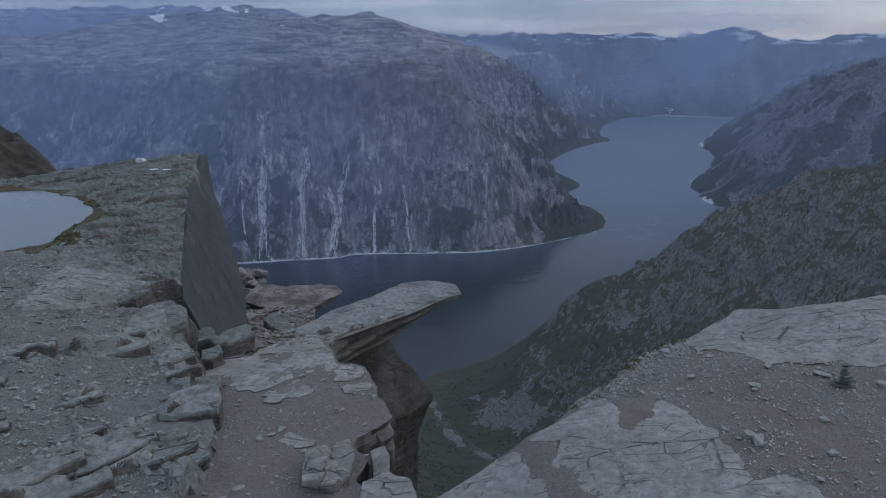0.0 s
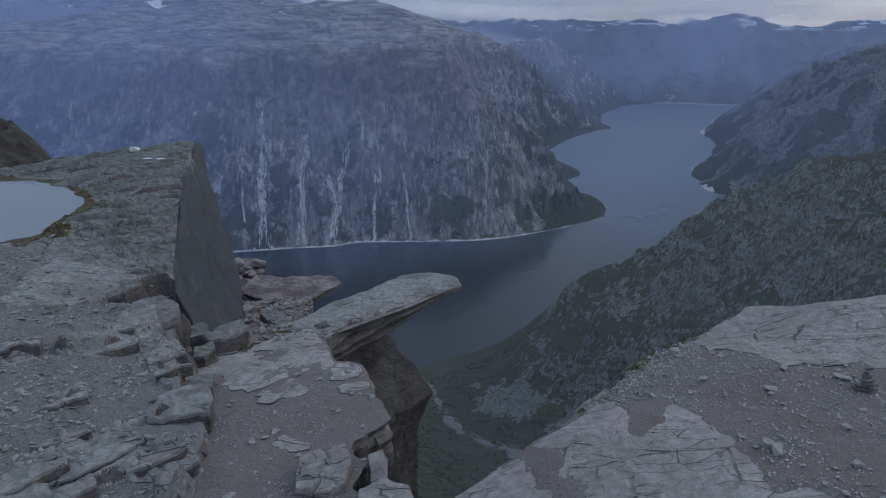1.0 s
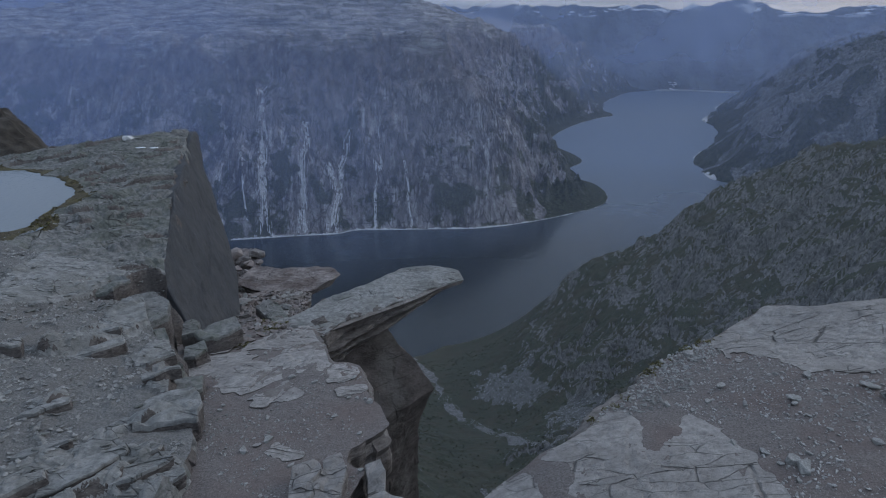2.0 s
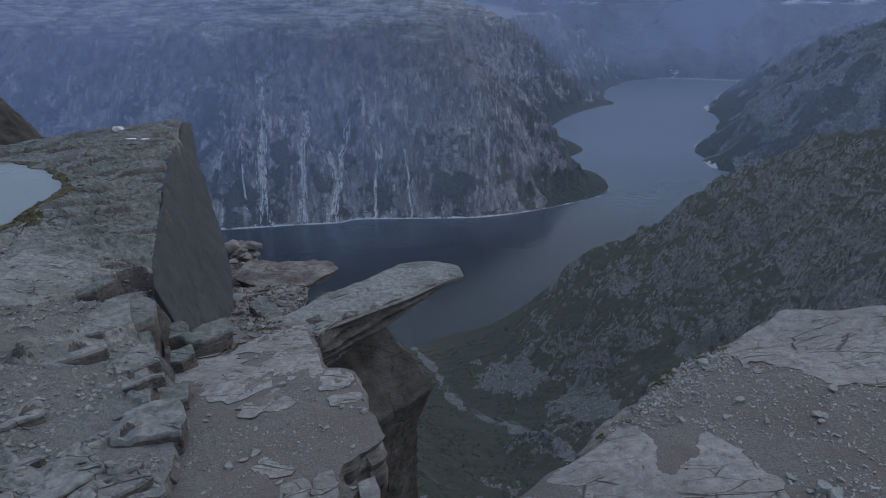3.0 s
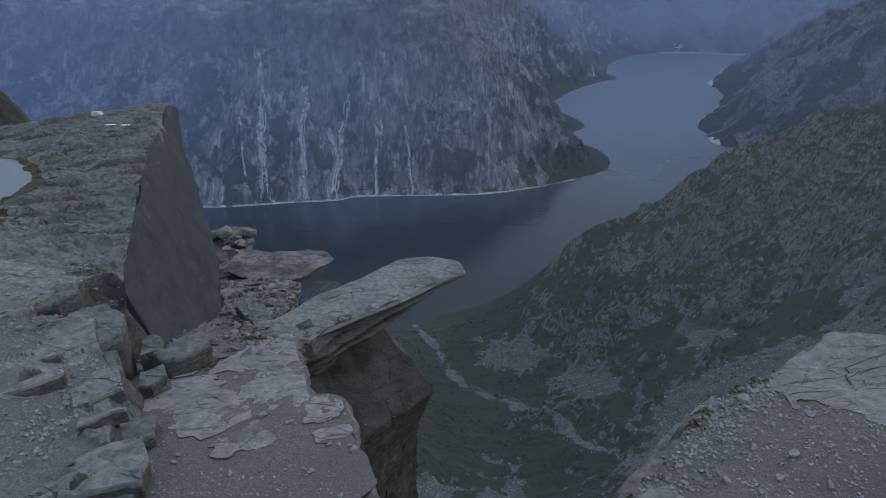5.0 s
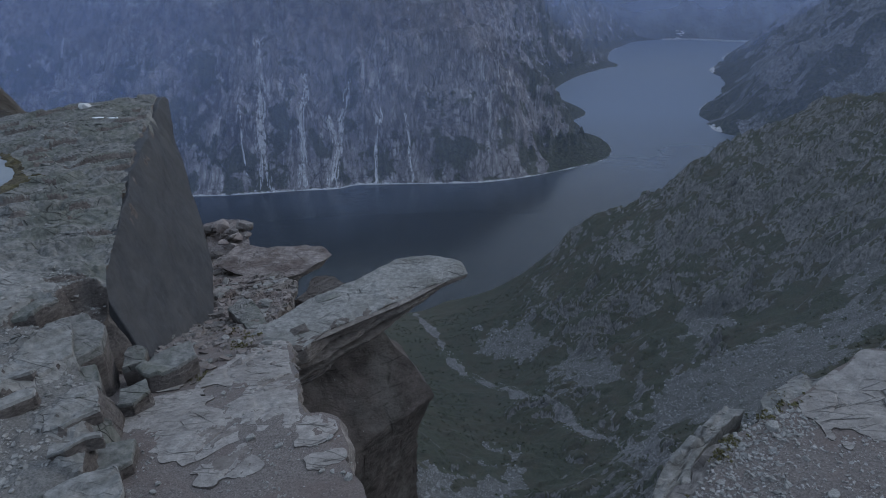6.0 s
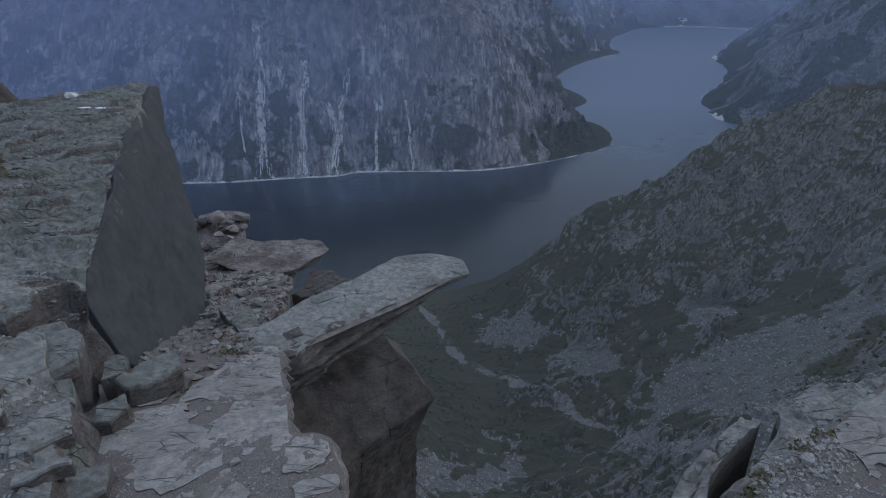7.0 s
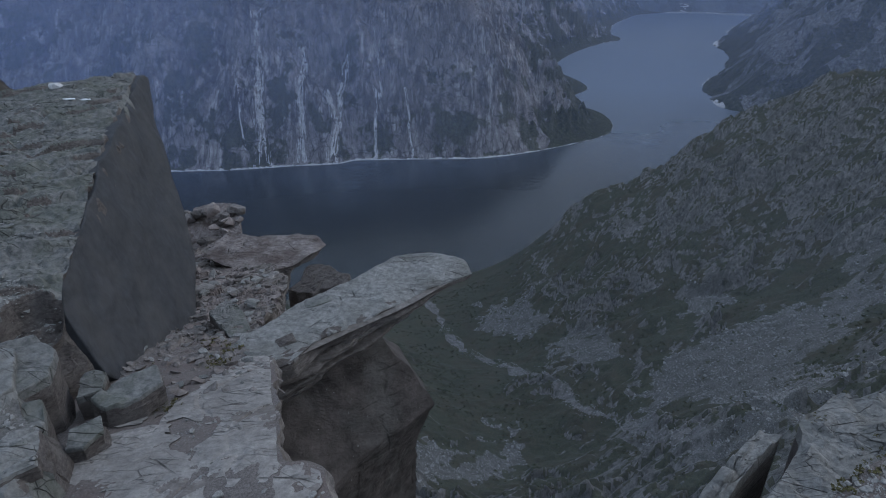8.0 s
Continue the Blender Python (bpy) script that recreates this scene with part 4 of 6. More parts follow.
def plateau_height(x, y):
    z = plateau_base(x, y)
    pond = signed(POND_LINE, x, y) + 0.3 * fbm(x * 0.8, y * 0.8, 131, 4)
    z = z + (POND_Z + 0.06 - z) * (1 - smooth01(np.abs(pond), 0.1, 1.6))
    z = np.where(pond > 0.2, np.minimum(z, POND_Z + 0.06), z) - 0.6 * smooth01(pond, -0.1, 0.5)
    flat = 1 - smooth01(pond, -0.9, 0.0)
    near = 1 - smooth01(y + 0.25 * (x + 15), -11, -8)
    bed = smooth01(outcrop(x, y), -0.2, 0.3)
    calm = smooth01(signed(OUTCROPS[0], x, y), -0.5, 0.6)
    rough = near * (bed * ((1 - 0.75 * calm) * (strata(x, y, 2.2, 0.3, 141) + strata(x, y, 1.0, 0.26, 143, 2.45, 0.4) + strata(x, y, 0.5, 0.09, 145, 2.45, 0.4)) + 0.2) + (1 - bed) * (0.07 * fbm(x * 0.9, y * 0.9, 149, 5) + 0.025 * np.maximum(0, vnoise(x * 7, y * 7, 150)) + strata(x, y, 1.7, 0.10, 147, 2.45) - 0.06))
    rough = rough + (1 - near) * (strata(x, y, 1.5, 0.24, 151, -0.9, 0.5) + strata(x, y, 0.55, 0.12, 153, -0.9) + broken(x, y, 1.4, 0.4, 0.5, 155, 0.08, 0.07, 0.07))
    z = z + flat * (rough + 0.02 * fbm(x * 3, y * 3, 157, 4)) - 1.1 * smooth01(signed(RECESS, x, y) + 0.2 * vnoise(x * 1.5, y * 1.5, 158), -0.1, 0.3)
    return np.where(pond < -0.15, np.maximum(z, POND_Z + 0.04 - 4 * smooth01(-pond, 1.0, 7.0) - 4 * smooth01(x, -23, -17)), z)


def plateau_pick(x, y, z):
    pond = signed(POND_LINE, x, y) + 0.3 * fbm(x * 0.8, y * 0.8, 131, 4)
    peat = (pond > -0.9 + 0.9 * vnoise(x * 0.7, y * 0.7, 159)) & (vnoise(x * 0.45, y * 0.45, 160) > -0.2)
    near = y + 0.25 * (x + 15) < -9.5
    e = 0.07
    steep = np.hypot(plateau_height(x + e, y) - plateau_height(x - e, y), plateau_height(x, y + e) - plateau_height(x, y - e)) / (2 * e)
    edge = np.where(near, steep + 0.25 * vnoise(x, y, 163) > 1.7, strata(x, y, 1.5, 0.13, 151, -0.9, 0.5, True) & (vnoise(x * 0.8, y * 0.8, 164) > 0.05))
    # Recess floor takes the dark brown too: soil colour with its shadow painted in.
    return np.where(signed(RECESS, x, y) + 0.2 * vnoise(x * 1.5, y * 1.5, 158) > -0.08, 4, np.where(peat, 3, np.where(edge & (signed(POND_LINE, x, y) < -1), 4, np.where(near, np.where(outcrop(x, y) < 0.02, 1, 5), 0))))


step = 0.095
plateau = land("ground", np.r_[np.arange(-46, -24, 0.16), np.arange(-24, -6.8, 0.065)], np.r_[np.arange(-33, -27, 0.3), np.arange(-27, -8, 0.065), np.arange(-8, 20, 0.09)], plateau_height, [ROCK, GREY_GRAVEL, DARK, PEAT, SCARP, BLEACHED], keep=lambda x, y: signed(PLATEAU, x, y) + 0.12 * fbm(x * 0.8, y * 0.8, 171, 3) * (y < -9) > 0,
               pick=plateau_pick, drop=[(0.3, 0.05), (0.8, 0.2), (1.6, 0.4), (4, 0.3), (8, 0), (14, 0), (30, 2)], side=lambda x, y: np.where((y > -11.9) & (y < 10), 4, np.where(vnoise(x * 0.9, y * 0.9, 165) > -0.1, 4, 0)), smooth=False, crags=0.8)
tagged(plateau, "grey layered rock plateau above the platform", "rock", kind="structure")
pond_rim = [(x + 1.1 * (x + 33) / math.hypot(x + 33, y), y + 1.1 * y / math.hypot(x + 33, y), POND_Z) for x, y in POND_LINE]
pond = mesh_object("water", np.array(pond_rim, float), np.arange(len(pond_rim))[None, ::-1], [POND])
tagged(pond, "shallow pond reflecting the grey sky on the plateau", "pond", kind="structure")

# the smooth dark upright face under the plateau's edge
FACE = [(-24.2, 19.2, 2.5), (-19.3, 4.9, 1.55), (-14.9, -7.4, 0.35), (-14.2, -8.6, -.4), (-13.5, -9.4, -2.9), (-13.3, -8.2, -4.4), (-14.1, -1.4, -7.6), (-15.3, 2.2, -7.9), (-17.2, 7.2, -6.6), (-19.0, 10.6, -4.6), (-21.1, 14.2, -1.7), (-24.3, 20.0, 1.9)]
face_out = Vector((0.899, 0.282, 0.334)).normalized()
face_u = Vector((0, 0, 1)).cross(face_out).normalized()
face_v = face_out.cross(face_u)
face_m = Matrix((face_u, face_v, face_out)).transposed().to_4x4()
face_m.translation = Vector((-19.36, 5.04, 1.5))
face_flat = [tuple((face_m.inverted() @ Vector(p))[:2]) for p in FACE]
fu, fv = [p[0] for p in face_flat], [p[1] for p in face_flat]
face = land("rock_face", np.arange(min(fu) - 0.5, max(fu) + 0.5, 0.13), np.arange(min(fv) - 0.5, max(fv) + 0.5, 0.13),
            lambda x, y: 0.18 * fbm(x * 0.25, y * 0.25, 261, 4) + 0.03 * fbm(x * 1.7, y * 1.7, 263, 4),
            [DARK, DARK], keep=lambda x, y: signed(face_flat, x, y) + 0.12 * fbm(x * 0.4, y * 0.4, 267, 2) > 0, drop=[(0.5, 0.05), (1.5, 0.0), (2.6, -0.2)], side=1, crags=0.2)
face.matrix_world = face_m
tagged(face, "smooth dark upright rock face beside the pond plateau", "rock face", kind="structure")

LEDGE = [(-2.5, -60), (-1.8, -26), (-0.5, -24.4), (1.6, -23), (3.7, -21.6), (5.1, -20), (5.9, -19.1), (6.5, -18.2), (7.7, -17.35), (9, -16.6), (11.7, -14.9), (13.2, -15.7), (15, -15.9), (17, -15.6), (24, -14), (40, -12), (40, -60)]
ledge_base = spline([(5.2, -22.5, 1.65), (6.1, -21.6, 1.65), (5.7, -19.3, 1.05), (11.7, -15, 1.95), (8.9, -16.8, 1.36), (10.7, -16.5, 1.55), (2.6, -23.2, 1.2), (7, -22.6, 1.9), (10.1, -24.6, 2.45), (12.5, -21, 2.5), (14.5, -16.5, 2.6), (1.6, -22.8, .5), (9.9, -20.2, 2.3),
                     (-0.5, -24.5, .2), (24, -16, 3.6), (24, -30, 4), (5, -32, 1.6)], 1.0)
LEDGE_PLATES = [[(-3, -34), (-0.6, -25), (-0.3, -24.1), (1.6, -22.6), (3.7, -21.4), (5.2, -21.2), (5.2, -22.8), (5.6, -23.2), (6.4, -21.7), (7, -22.5), (7.3, -23.7), (7.5, -25.7), (8.2, -26.1), (8.9, -26.8), (12, -34)],
                [(9.1, -16.3), (11.6, -14.5), (13.2, -15.2), (15, -15.5), (30, -13), (30, -20), (13.7, -20.9), (12.5, -20.4), (10.5, -20.3), (9.9, -19.0), (9.6, -18.1), (9.1, -18.3), (9.0, -19.1), (8.7, -19.0), (8.95, -18.0), (9.0, -17.0)]]
LEDGE_SOIL = [[(2.1, -22.0), (2.5, -23.0), (2.9, -23.3), (3.0, -23.8), (2.75, -24.4), (2.9, -24.9), (3.2, -25.4), (3.5, -25.9), (3.9, -26.6), (3.9, -28.5), (2.9, -28.5), (2.6, -26.2), (2.6, -25.1), (2.3, -24.3), (2.25, -23.6), (1.9, -22.9), (1.5, -22.4)], [(5.2, -20.6), (5.3, -21.3), (5.35, -22.1), (5.1, -22.8), (5.2, -23.2), (5.5, -22.8), (5.6, -22.2), (5.75, -22.5), (5.95, -22.6), (6.0, -21.9), (6.2, -21.4), (6.3, -20.8)]]


def ledge_mask(x, y):
    d = plate_mask(x, y, LEDGE_PLATES, 0.12)
    for p in LEDGE_SOIL:
        d = np.minimum(d, -signed(p, x, y) + 0.12 * fbm(x * 1.6, y * 1.6, 83, 3))
    return d


def ledge_height(x, y):
    fill = np.maximum(signed(LEDGE_SOIL[0], x, y), signed(LEDGE_SOIL[1], x, y))
    soil = 0.035 * smooth01(fill, -0.25, 0.0) + 0.02 * fbm(x * 1.5, y * 1.5, 185, 5) + 0.02 * np.maximum(0, vnoise(x * 6, y * 6, 187))
    return ledge_base(x, y) + soil


step = 0.095
ledge = land("ground", np.arange(-2.6, 24, step), np.arange(-33, -13, step), ledge_height, [PALE, GRAVEL, UNDER], keep=lambda x, y: signed(LEDGE, x, y) + 0.15 * fbm(x * 1.2, y * 1.2, 191, 4) > 0,
             pick=lambda x, y, z: np.where(ledge_mask(x, y) > 0.4, 0, 1), drop=[(1, 0.0), (3, -0.3), (6, -0.2), (12, 0.5), (30, 2), (80, 6)], side=2, smooth=False)
tagged(ledge, "pale rock ledge with brown gravel and loose stones", "rock", kind="structure")


def ledge_plate_height(x, y):
    return ledge_base(x, y) + 0.02 + 0.022 * smooth01(skin(x, y, 640), -0.89, -0.81) + 0.02 * smooth01(skin(x, y, 680), 0.1, 0.15) + broken(x, y, 2.6, 0.3, 0.7, 181, 0.04, 0.03, 0.05) + broken(x, y, 0.9, 0.8, 0.6, 186, 0.018, 0.03, 0.03) + strata(x, y, 1.1, 0.04, 182, 1.2) + 0.012 * fbm(x * 3, y * 3, 183, 4)


LEDGE_CUT = [[(-1.75, -29), (-1.75, -26.2), (-0.4, -24.4), (1.6, -23.0), (3.7, -21.6), (4.6, -20.9), (5.2, -21.1)] + LEDGE_PLATES[0][6:-1] + [(9.6, -29)], [(9.2, -16.5), (11.7, -14.9), (13.2, -15.7), (15, -15.9), (17, -15.6), (23.5, -14.1), (23.5, -18)] + LEDGE_PLATES[1][6:]]
for k, p in enumerate(LEDGE_CUT):
    rock_plate(p, ledge_plate_height, LEDGE_SOIL if k == 0 else [], 0.065, "broad pale cracked rock plate on the ledge", 611 + k, ((0.1, 0.02), (0.5, -0.02)), bared=-1.6, bed=ledge_base, ground=LEDGE)


def slab(name, outline, top, depth, mats, seed, count=150, rough=0.12, undercut=0.15, rings=8, soften=2, rim=None, blocks=1.5):
    """A rock slab: a top surface over an outline, a craggy side and an underside. depth: a number or a function of place."""
    p = np.array(outline, float)
    q = np.r_[p, p[:1]]
    run = np.r_[0, np.cumsum(np.linalg.norm(np.diff(q, axis=0), axis=1))]
    at = np.linspace(0, run[-1], count, endpoint=False)
    ring = np.c_[np.interp(at, run, q[:, 0]), np.interp(at, run, q[:, 1])]
    for _ in range(soften):
        ring = 0.5 * ring + 0.25 * (np.roll(ring, 1, 0) + np.roll(ring, -1, 0))
    heart = ring.mean(0)
    out = (ring - heart) / np.linalg.norm(ring - heart, axis=1)[:, None]
    ring = ring + out * (rough * fbm(ring[:, 0] * 0.6, ring[:, 1] * 0.6, seed, 2))[:, None]
    rows = []
    for k in (0.02, 0.1, 0.2, 0.3, 0.4, 0.5, 0.6, 0.68, 0.75, 0.81, 0.86, 0.9, 0.94, 0.97, 0.99, 1.0):
        xy = heart + (ring - heart) * k
        rows.append(np.c_[xy, top(xy[:, 0], xy[:, 1]) - 0.05 * smooth01(np.full(count, k), 0.965, 1.0)])
    tops, edge = len(rows), rows[-1]
    full = depth(edge[:, 0], edge[:, 1]) if callable(depth) else np.full(count, float(depth))
    for j in range(1, rings + 1):
        f = j / rings
        dd = full * f
        push = -undercut * full * f + rough * 2.2 * min(1, f * 3) * crag(edge[:, 0] * blocks, edge[:, 1] * blocks, (edge[:, 2] - dd * 1.3) * blocks / 1.5, seed + 9)
        rows.append(np.c_[ring + out * push[:, None], edge[:, 2] - dd])
    verts = np.concatenate(rows)
    i = np.arange(len(rows) * count).reshape(len(rows), count)
    j = np.roll(i, -1, 1)
    faces = np.stack([i[:-1], i[1:], j[1:], j[:-1]], -1).reshape(-1, 4)
    index = np.repeat((np.arange(len(rows) - 1) >= tops).astype(int), count)
    if rim:
        mid = verts[faces].mean(1)
        ring_no = np.repeat(np.arange(len(rows) - 1), count)
        index = np.where((ring_no >= 8) & (ring_no < tops) & rim(mid[:, 0], mid[:, 1]), 2, index)
    return mesh_object(name, verts, [faces, i[0][None, :], i[-1][::-1][None, :]], mats, np.r_[index, 0, 1], False)


def thing(name, label, category, group=""):
    return tagged(new(name), label, category, group)


def under_parent(ob, parent, label=""):
    ob.parent = parent
    return tagged(ob, label)


TONGUE = [(0.6, 2.3), (0.1, 3.5), (-1.0, 4.3), (-2.5, 4.4), (-3.8, 4.1), (-5.5, 1.8), (-7.3, -0.1), (-8.8, -2.3), (-10.2, -4.4), (-9.0, -6.6), (-7.4, -5.8), (-6.7, -4.2), (-4.8, -2.5), (-3.3, -1.1), (-1.7, 0.7)]


def tongue_top(x, y):
    lip = smooth01(0.71 * x - 0.70 * y, -2.7, -1.3)
    return -4.5 + 0.10 * fbm(x * 0.7, y * 0.7, 201, 4) + 0.02 * fbm(x * 3, y * 3, 203, 3) - 0.2 * lip * lip + 0.3 * lip * strata(x, y, 0.8, 0.25, 204)


def reach(x, y):
    return np.clip(np.hypot(x - 0.6, y - 2.3) / 13, 0, 1)


def shrunk(outline, by, toward):
    return [(x + (toward[0] - x) * by, y + (toward[1] - y) * by) for x, y in outline]


tongue = thing("rock_tongue", "long pale rock tongue jutting out over the lake", "rock ledge")
under_parent(slab("top_slab", TONGUE, tongue_top, lambda x, y: 0.22 + 0.75 * reach(x, y), [BLEACHED, UNDER, SCARP], 205, 300, 0.07, 0.25, rim=lambda x, y: (x < -3.2) & (0.71 * x - 0.70 * y > -2.25) & (vnoise(x * 2.2, y * 2.2, 271) + 0.6 * vnoise(x * 5, y * 5, 272) + 0.35 * (0.71 * x - 0.70 * y + 1.9) > 0.15)), tongue, "pale worn top slab")


def wedge(name, out, depths, seed, mats):
    """Bedded rock under the tongue's long edge, thick at its root and running out to nothing at its tip. out: how far each bed stands back; depths: its share of the thickness."""
    root, way, across = np.array((-8.9, -6.9)), np.array((0.727, 0.686)), np.array((-0.686, 0.727))
    s_ = np.linspace(-0.6, 12.6, 150)
    thick = 4.9 * np.clip(1 - s_ / 13.2, 0, 1) ** 0.85 + 0.12
    lip = np.interp(s_, (-0.6, 1.5, 4, 8, 12.6), (0.35, 0.1, 0.12, 0.05, 0.5))
    rows = []
    fine = np.linspace(0, 1, 64)
    for f in fine:
        back = np.interp(f, depths, out) * (0.35 + 0.65 * thick / 5.0)
        z = -4.72 - thick * f
        px, py = root[0] + way[0] * s_, root[1] + way[1] * s_
        rough = (0.05 + 0.08 * thick) * crag(px * 0.5 + 0.3 * z, py * 0.5, z * 2.2, seed) + 0.12 * thick * vnoise3(px * 0.45, py * 0.45, z * 1.1, seed + 3) + 0.05 * vnoise3(px * 3, py * 3, z * 3, seed + 1)
        v = lip + back + rough * min(1, 3 * f + 0.2)
        rows.append(np.c_[px + across[0] * v, py + across[1] * v, z])
    last = rows[-1].copy()
    last[:, :2] += across * 0.35
    rows.append(last)
    top = rows[-1].copy()
    top[:, 2] = -4.75
    rows.append(top)
    rows.append(rows[0])
    verts = np.concatenate(rows)
    return mesh_object(name, verts, grid_faces(len(rows), len(s_))[:, ::-1], mats)


under_parent(wedge("bedded_underside", (0.0, 0.12, 0.7, 0.42, 0.5, 1.3, 1.5, 0.85, 0.95, 1.75, 1.45, 1.55, 2.1, 1.85, 2.0, 2.5), (0.0, 0.03, 0.26, 0.28, 0.36, 0.42, 0.5, 0.53, 0.6, 0.66, 0.68, 0.75, 0.8, 0.83, 0.9, 1.0), 206, [UNDER]), tongue, "dark bedded rock beneath the slab")

SLAB2 = [(-11.3, 18.5), (-12.4, 20.2), (-14.4, 20.8), (-17.7, 20.6), (-20.8, 21.5), (-21, 17), (-18.9, 15.4), (-16.4, 14.4), (-14.0, 15.2), (-12.3, 16.7)]


def slab2_top(x, y):
    return -11.2 + 0.04 * (x + 11) - 0.09 * np.maximum(0, 17.5 - y) + 0.15 * fbm(x * 0.6, y * 0.6, 211, 4)


shelf = thing("rock_slab", "overhanging reddish-grey rock slab above the abyss", "rock ledge")
under_parent(slab("top_slab", SLAB2, slab2_top, 1.1, [RUSTY, UNDER], 213, 180, 0.12, 0.9), shelf, "pink-grey worn slab")
under_parent(slab("layer", shrunk(SLAB2, 0.3, (-20, 17)), lambda x, y: slab2_top(x, y) - 0.9, 3.0, [UNDER, UNDER], 214, 120, 0.25, 0.4), shelf, "dark bedded rock layer")

# the prow of dark cliff beneath the tongue: its outline at several heights
PROW = [(-7.7, [(-11.8, -4.6), (-9.8, -2.0), (-6.8, 0.2), (-5.2, 1.6), (-6.5, 3.0), (-10.0, 1.0)]), (-8.6, [(-11.2, -5.4), (-9.0, -2.2), (-6.0, 0.0), (-4.3, 1.7), (-6.3, 3.6), (-10.5, 1.0)]), (-9.4, [(-10.4, -6.4), (-8.0, -2.6), (-5.6, -0.4), (-3.8, 1.5), (-6.0, 4.2), (-11, 1)]),
        (-10.4, [(-9.6, -7.4), (-6.9, -3.2), (-4.4, -1.0), (-2.7, 1.0), (-5.2, 4.8), (-11, 2)]), (-11.5, [(-8.4, -8.7), (-5.7, -4.0), (-3.3, -1.6), (-1.55, 0.35), (-4.4, 5.3), (-12, 3)]), (-12.0, [(-8.0, -9.0), (-5.2, -4.2), (-3.0, -1.9), (-1.3, 0.2), (-4.0, 5.5), (-12, 3)]),
        (-12.4, [(-8.0, -9.0), (-5.1, -4.2), (-3.1, -1.8), (-1.45, 0.25), (-4.0, 5.6), (-12, 3)]), (-15.0, [(-8.0, -9.0), (-5.6, -4.2), (-4.0, -1.8), (-2.6, 0.4), (-4.6, 5.5), (-12, 4)]), (-20, [(-8.0, -8.6), (-6.0, -4.2), (-4.2, -1.4), (-2.7, 1.2), (-5, 7), (-13, 5)]),
        (-40, [(-8.5, -8), (-6.5, -4), (-4.6, 0), (-3.2, 4), (-6, 10), (-14, 8)]), (-80, [(-9, -7), (-7, -3), (-5, 2), (-3.8, 8), (-8, 14), (-16, 12)])]


def lofted(name, levels, heights, mats, seed, count=170, rough=0.5):
    """A rock body whose outline changes with height."""
    rings = []
    for z, outline in levels:
        q = np.array(outline + outline[:1], float)
        at = np.linspace(0, len(outline), count, endpoint=False)
        rings.append(np.c_[np.interp(at, np.arange(len(q)), q[:, 0]), np.interp(at, np.arange(len(q)), q[:, 1])])
    zs = np.array([z for z, _ in levels])
    rings = np.array(rings)
    rows = []
    for z in heights:
        ring = np.stack([[np.interp(-z, -zs, rings[:, i, c]) for i in range(count)] for c in (0, 1)], -1)
        out = ring - ring.mean(0)
        out /= np.linalg.norm(out, axis=1)[:, None]
        x, y = ring[:, 0], ring[:, 1]
        push = rough * (0.7 * crag(x * 0.35, y * 0.35, z * 0.5 + 0.2 * x, seed) + 0.5 * vnoise3(x * 0.5, y * 0.5, z * 0.45, seed + 2) + 0.12 * vnoise3(x * 2.3, y * 2.3, z * 2.3, seed + 3))
        rows.append(np.c_[ring + out * push[:, None], z + 0.12 * vnoise(x, y, seed + 4)])
    verts = np.concatenate(rows)
    i = np.arange(len(rows) * count).reshape(len(rows), count)
    j = np.roll(i, -1, 1)
    faces = np.stack([i[:-1], i[1:], j[1:], j[:-1]], -1).reshape(-1, 4)
    return mesh_object(name, verts, [faces, i[0][None, :], i[-1][::-1][None, :]], mats)


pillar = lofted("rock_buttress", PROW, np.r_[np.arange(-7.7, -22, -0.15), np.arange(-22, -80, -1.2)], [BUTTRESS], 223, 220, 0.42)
tagged(pillar, "dark cliff buttress beneath the rock tongue", "cliff", kind="structure")

# the lower ledge, split by a crack
LOW_OUT = [(7.2, -13.2), (8.0, -11.7), (9.0, -10.4), (10.3, -9.2), (12.1, -7.6), (12.8, -8.0), (11.4, -9.2), (10.1, -10.4), (9.4, -11.2), (8.6, -13.2)]
LOW_IN = [(9.0, -16.5), (9.5, -12.6), (10.7, -11.2), (12.0, -10.1), (13.1, -8.7), (13.7, -7.4), (15.1, -6.3), (16.6, -5.4), (17.0, -5.9), (18.4, -5.4), (24, -5), (44, -14), (20, -19)]


def low_top(x, y):
    return -6.0 + 0.05 * (x - 12) + strata(x, y, 1.8, 0.3, 231, -0.8) + strata(x, y, 0.7, 0.15, 235, -0.8) + broken(x, y, 1.7, 0.8, 0.6, 238, 0.3, 0.15, 0.08) + 0.06 * fbm(x, y, 233, 4)


low = thing("rock_ledge", "lower grey rock ledge split by a dark crack", "rock ledge")
under_parent(slab("split_slab", LOW_OUT, low_top, 40, [BLEACHED, UNDER], 236, 220, 0.1, 0.01, 60), low, "narrow grey rock sliver with loose stones")
under_parent(slab("main_slab", LOW_IN, low_top, 40, [BLEACHED, BUTTRESS], 237, 240, 0.1, 0.01, 60), low, "broad grey bedded rock")

hill = land("hillside", np.linspace(-130, -60, 110), np.linspace(40, 100, 90), lambda x, y: -22 + np.clip(1.05 * (-x - 53.5 - 0.69 * (y - 60)), 0, 22) - 0.02 * (y - 60) ** 2 + 1.8 * fbm(x / 6, y / 6, 241, 5) + 1.6 * ridged(x / 9, y / 7, 243, 3), [HILL], smooth=False)
tagged(hill, "brown heath-covered hill beyond the pond", "hill", kind="structure")

back = land("ground", np.linspace(-400, 400, 160), np.linspace(-500, -32.6, 100), lambda x, y: np.interp(x, (-400, -60, -20, -7, -3, 0, 12, 30, 400), (30, 2, 1.5, 0.2, -0.5, 0.5, 2, 4, 40)) + 0.05 * (-32 - y) + 6 * fbm(x / 60, y / 60, 251, 5) * smooth01(-y, 36, 90), [ROCK])
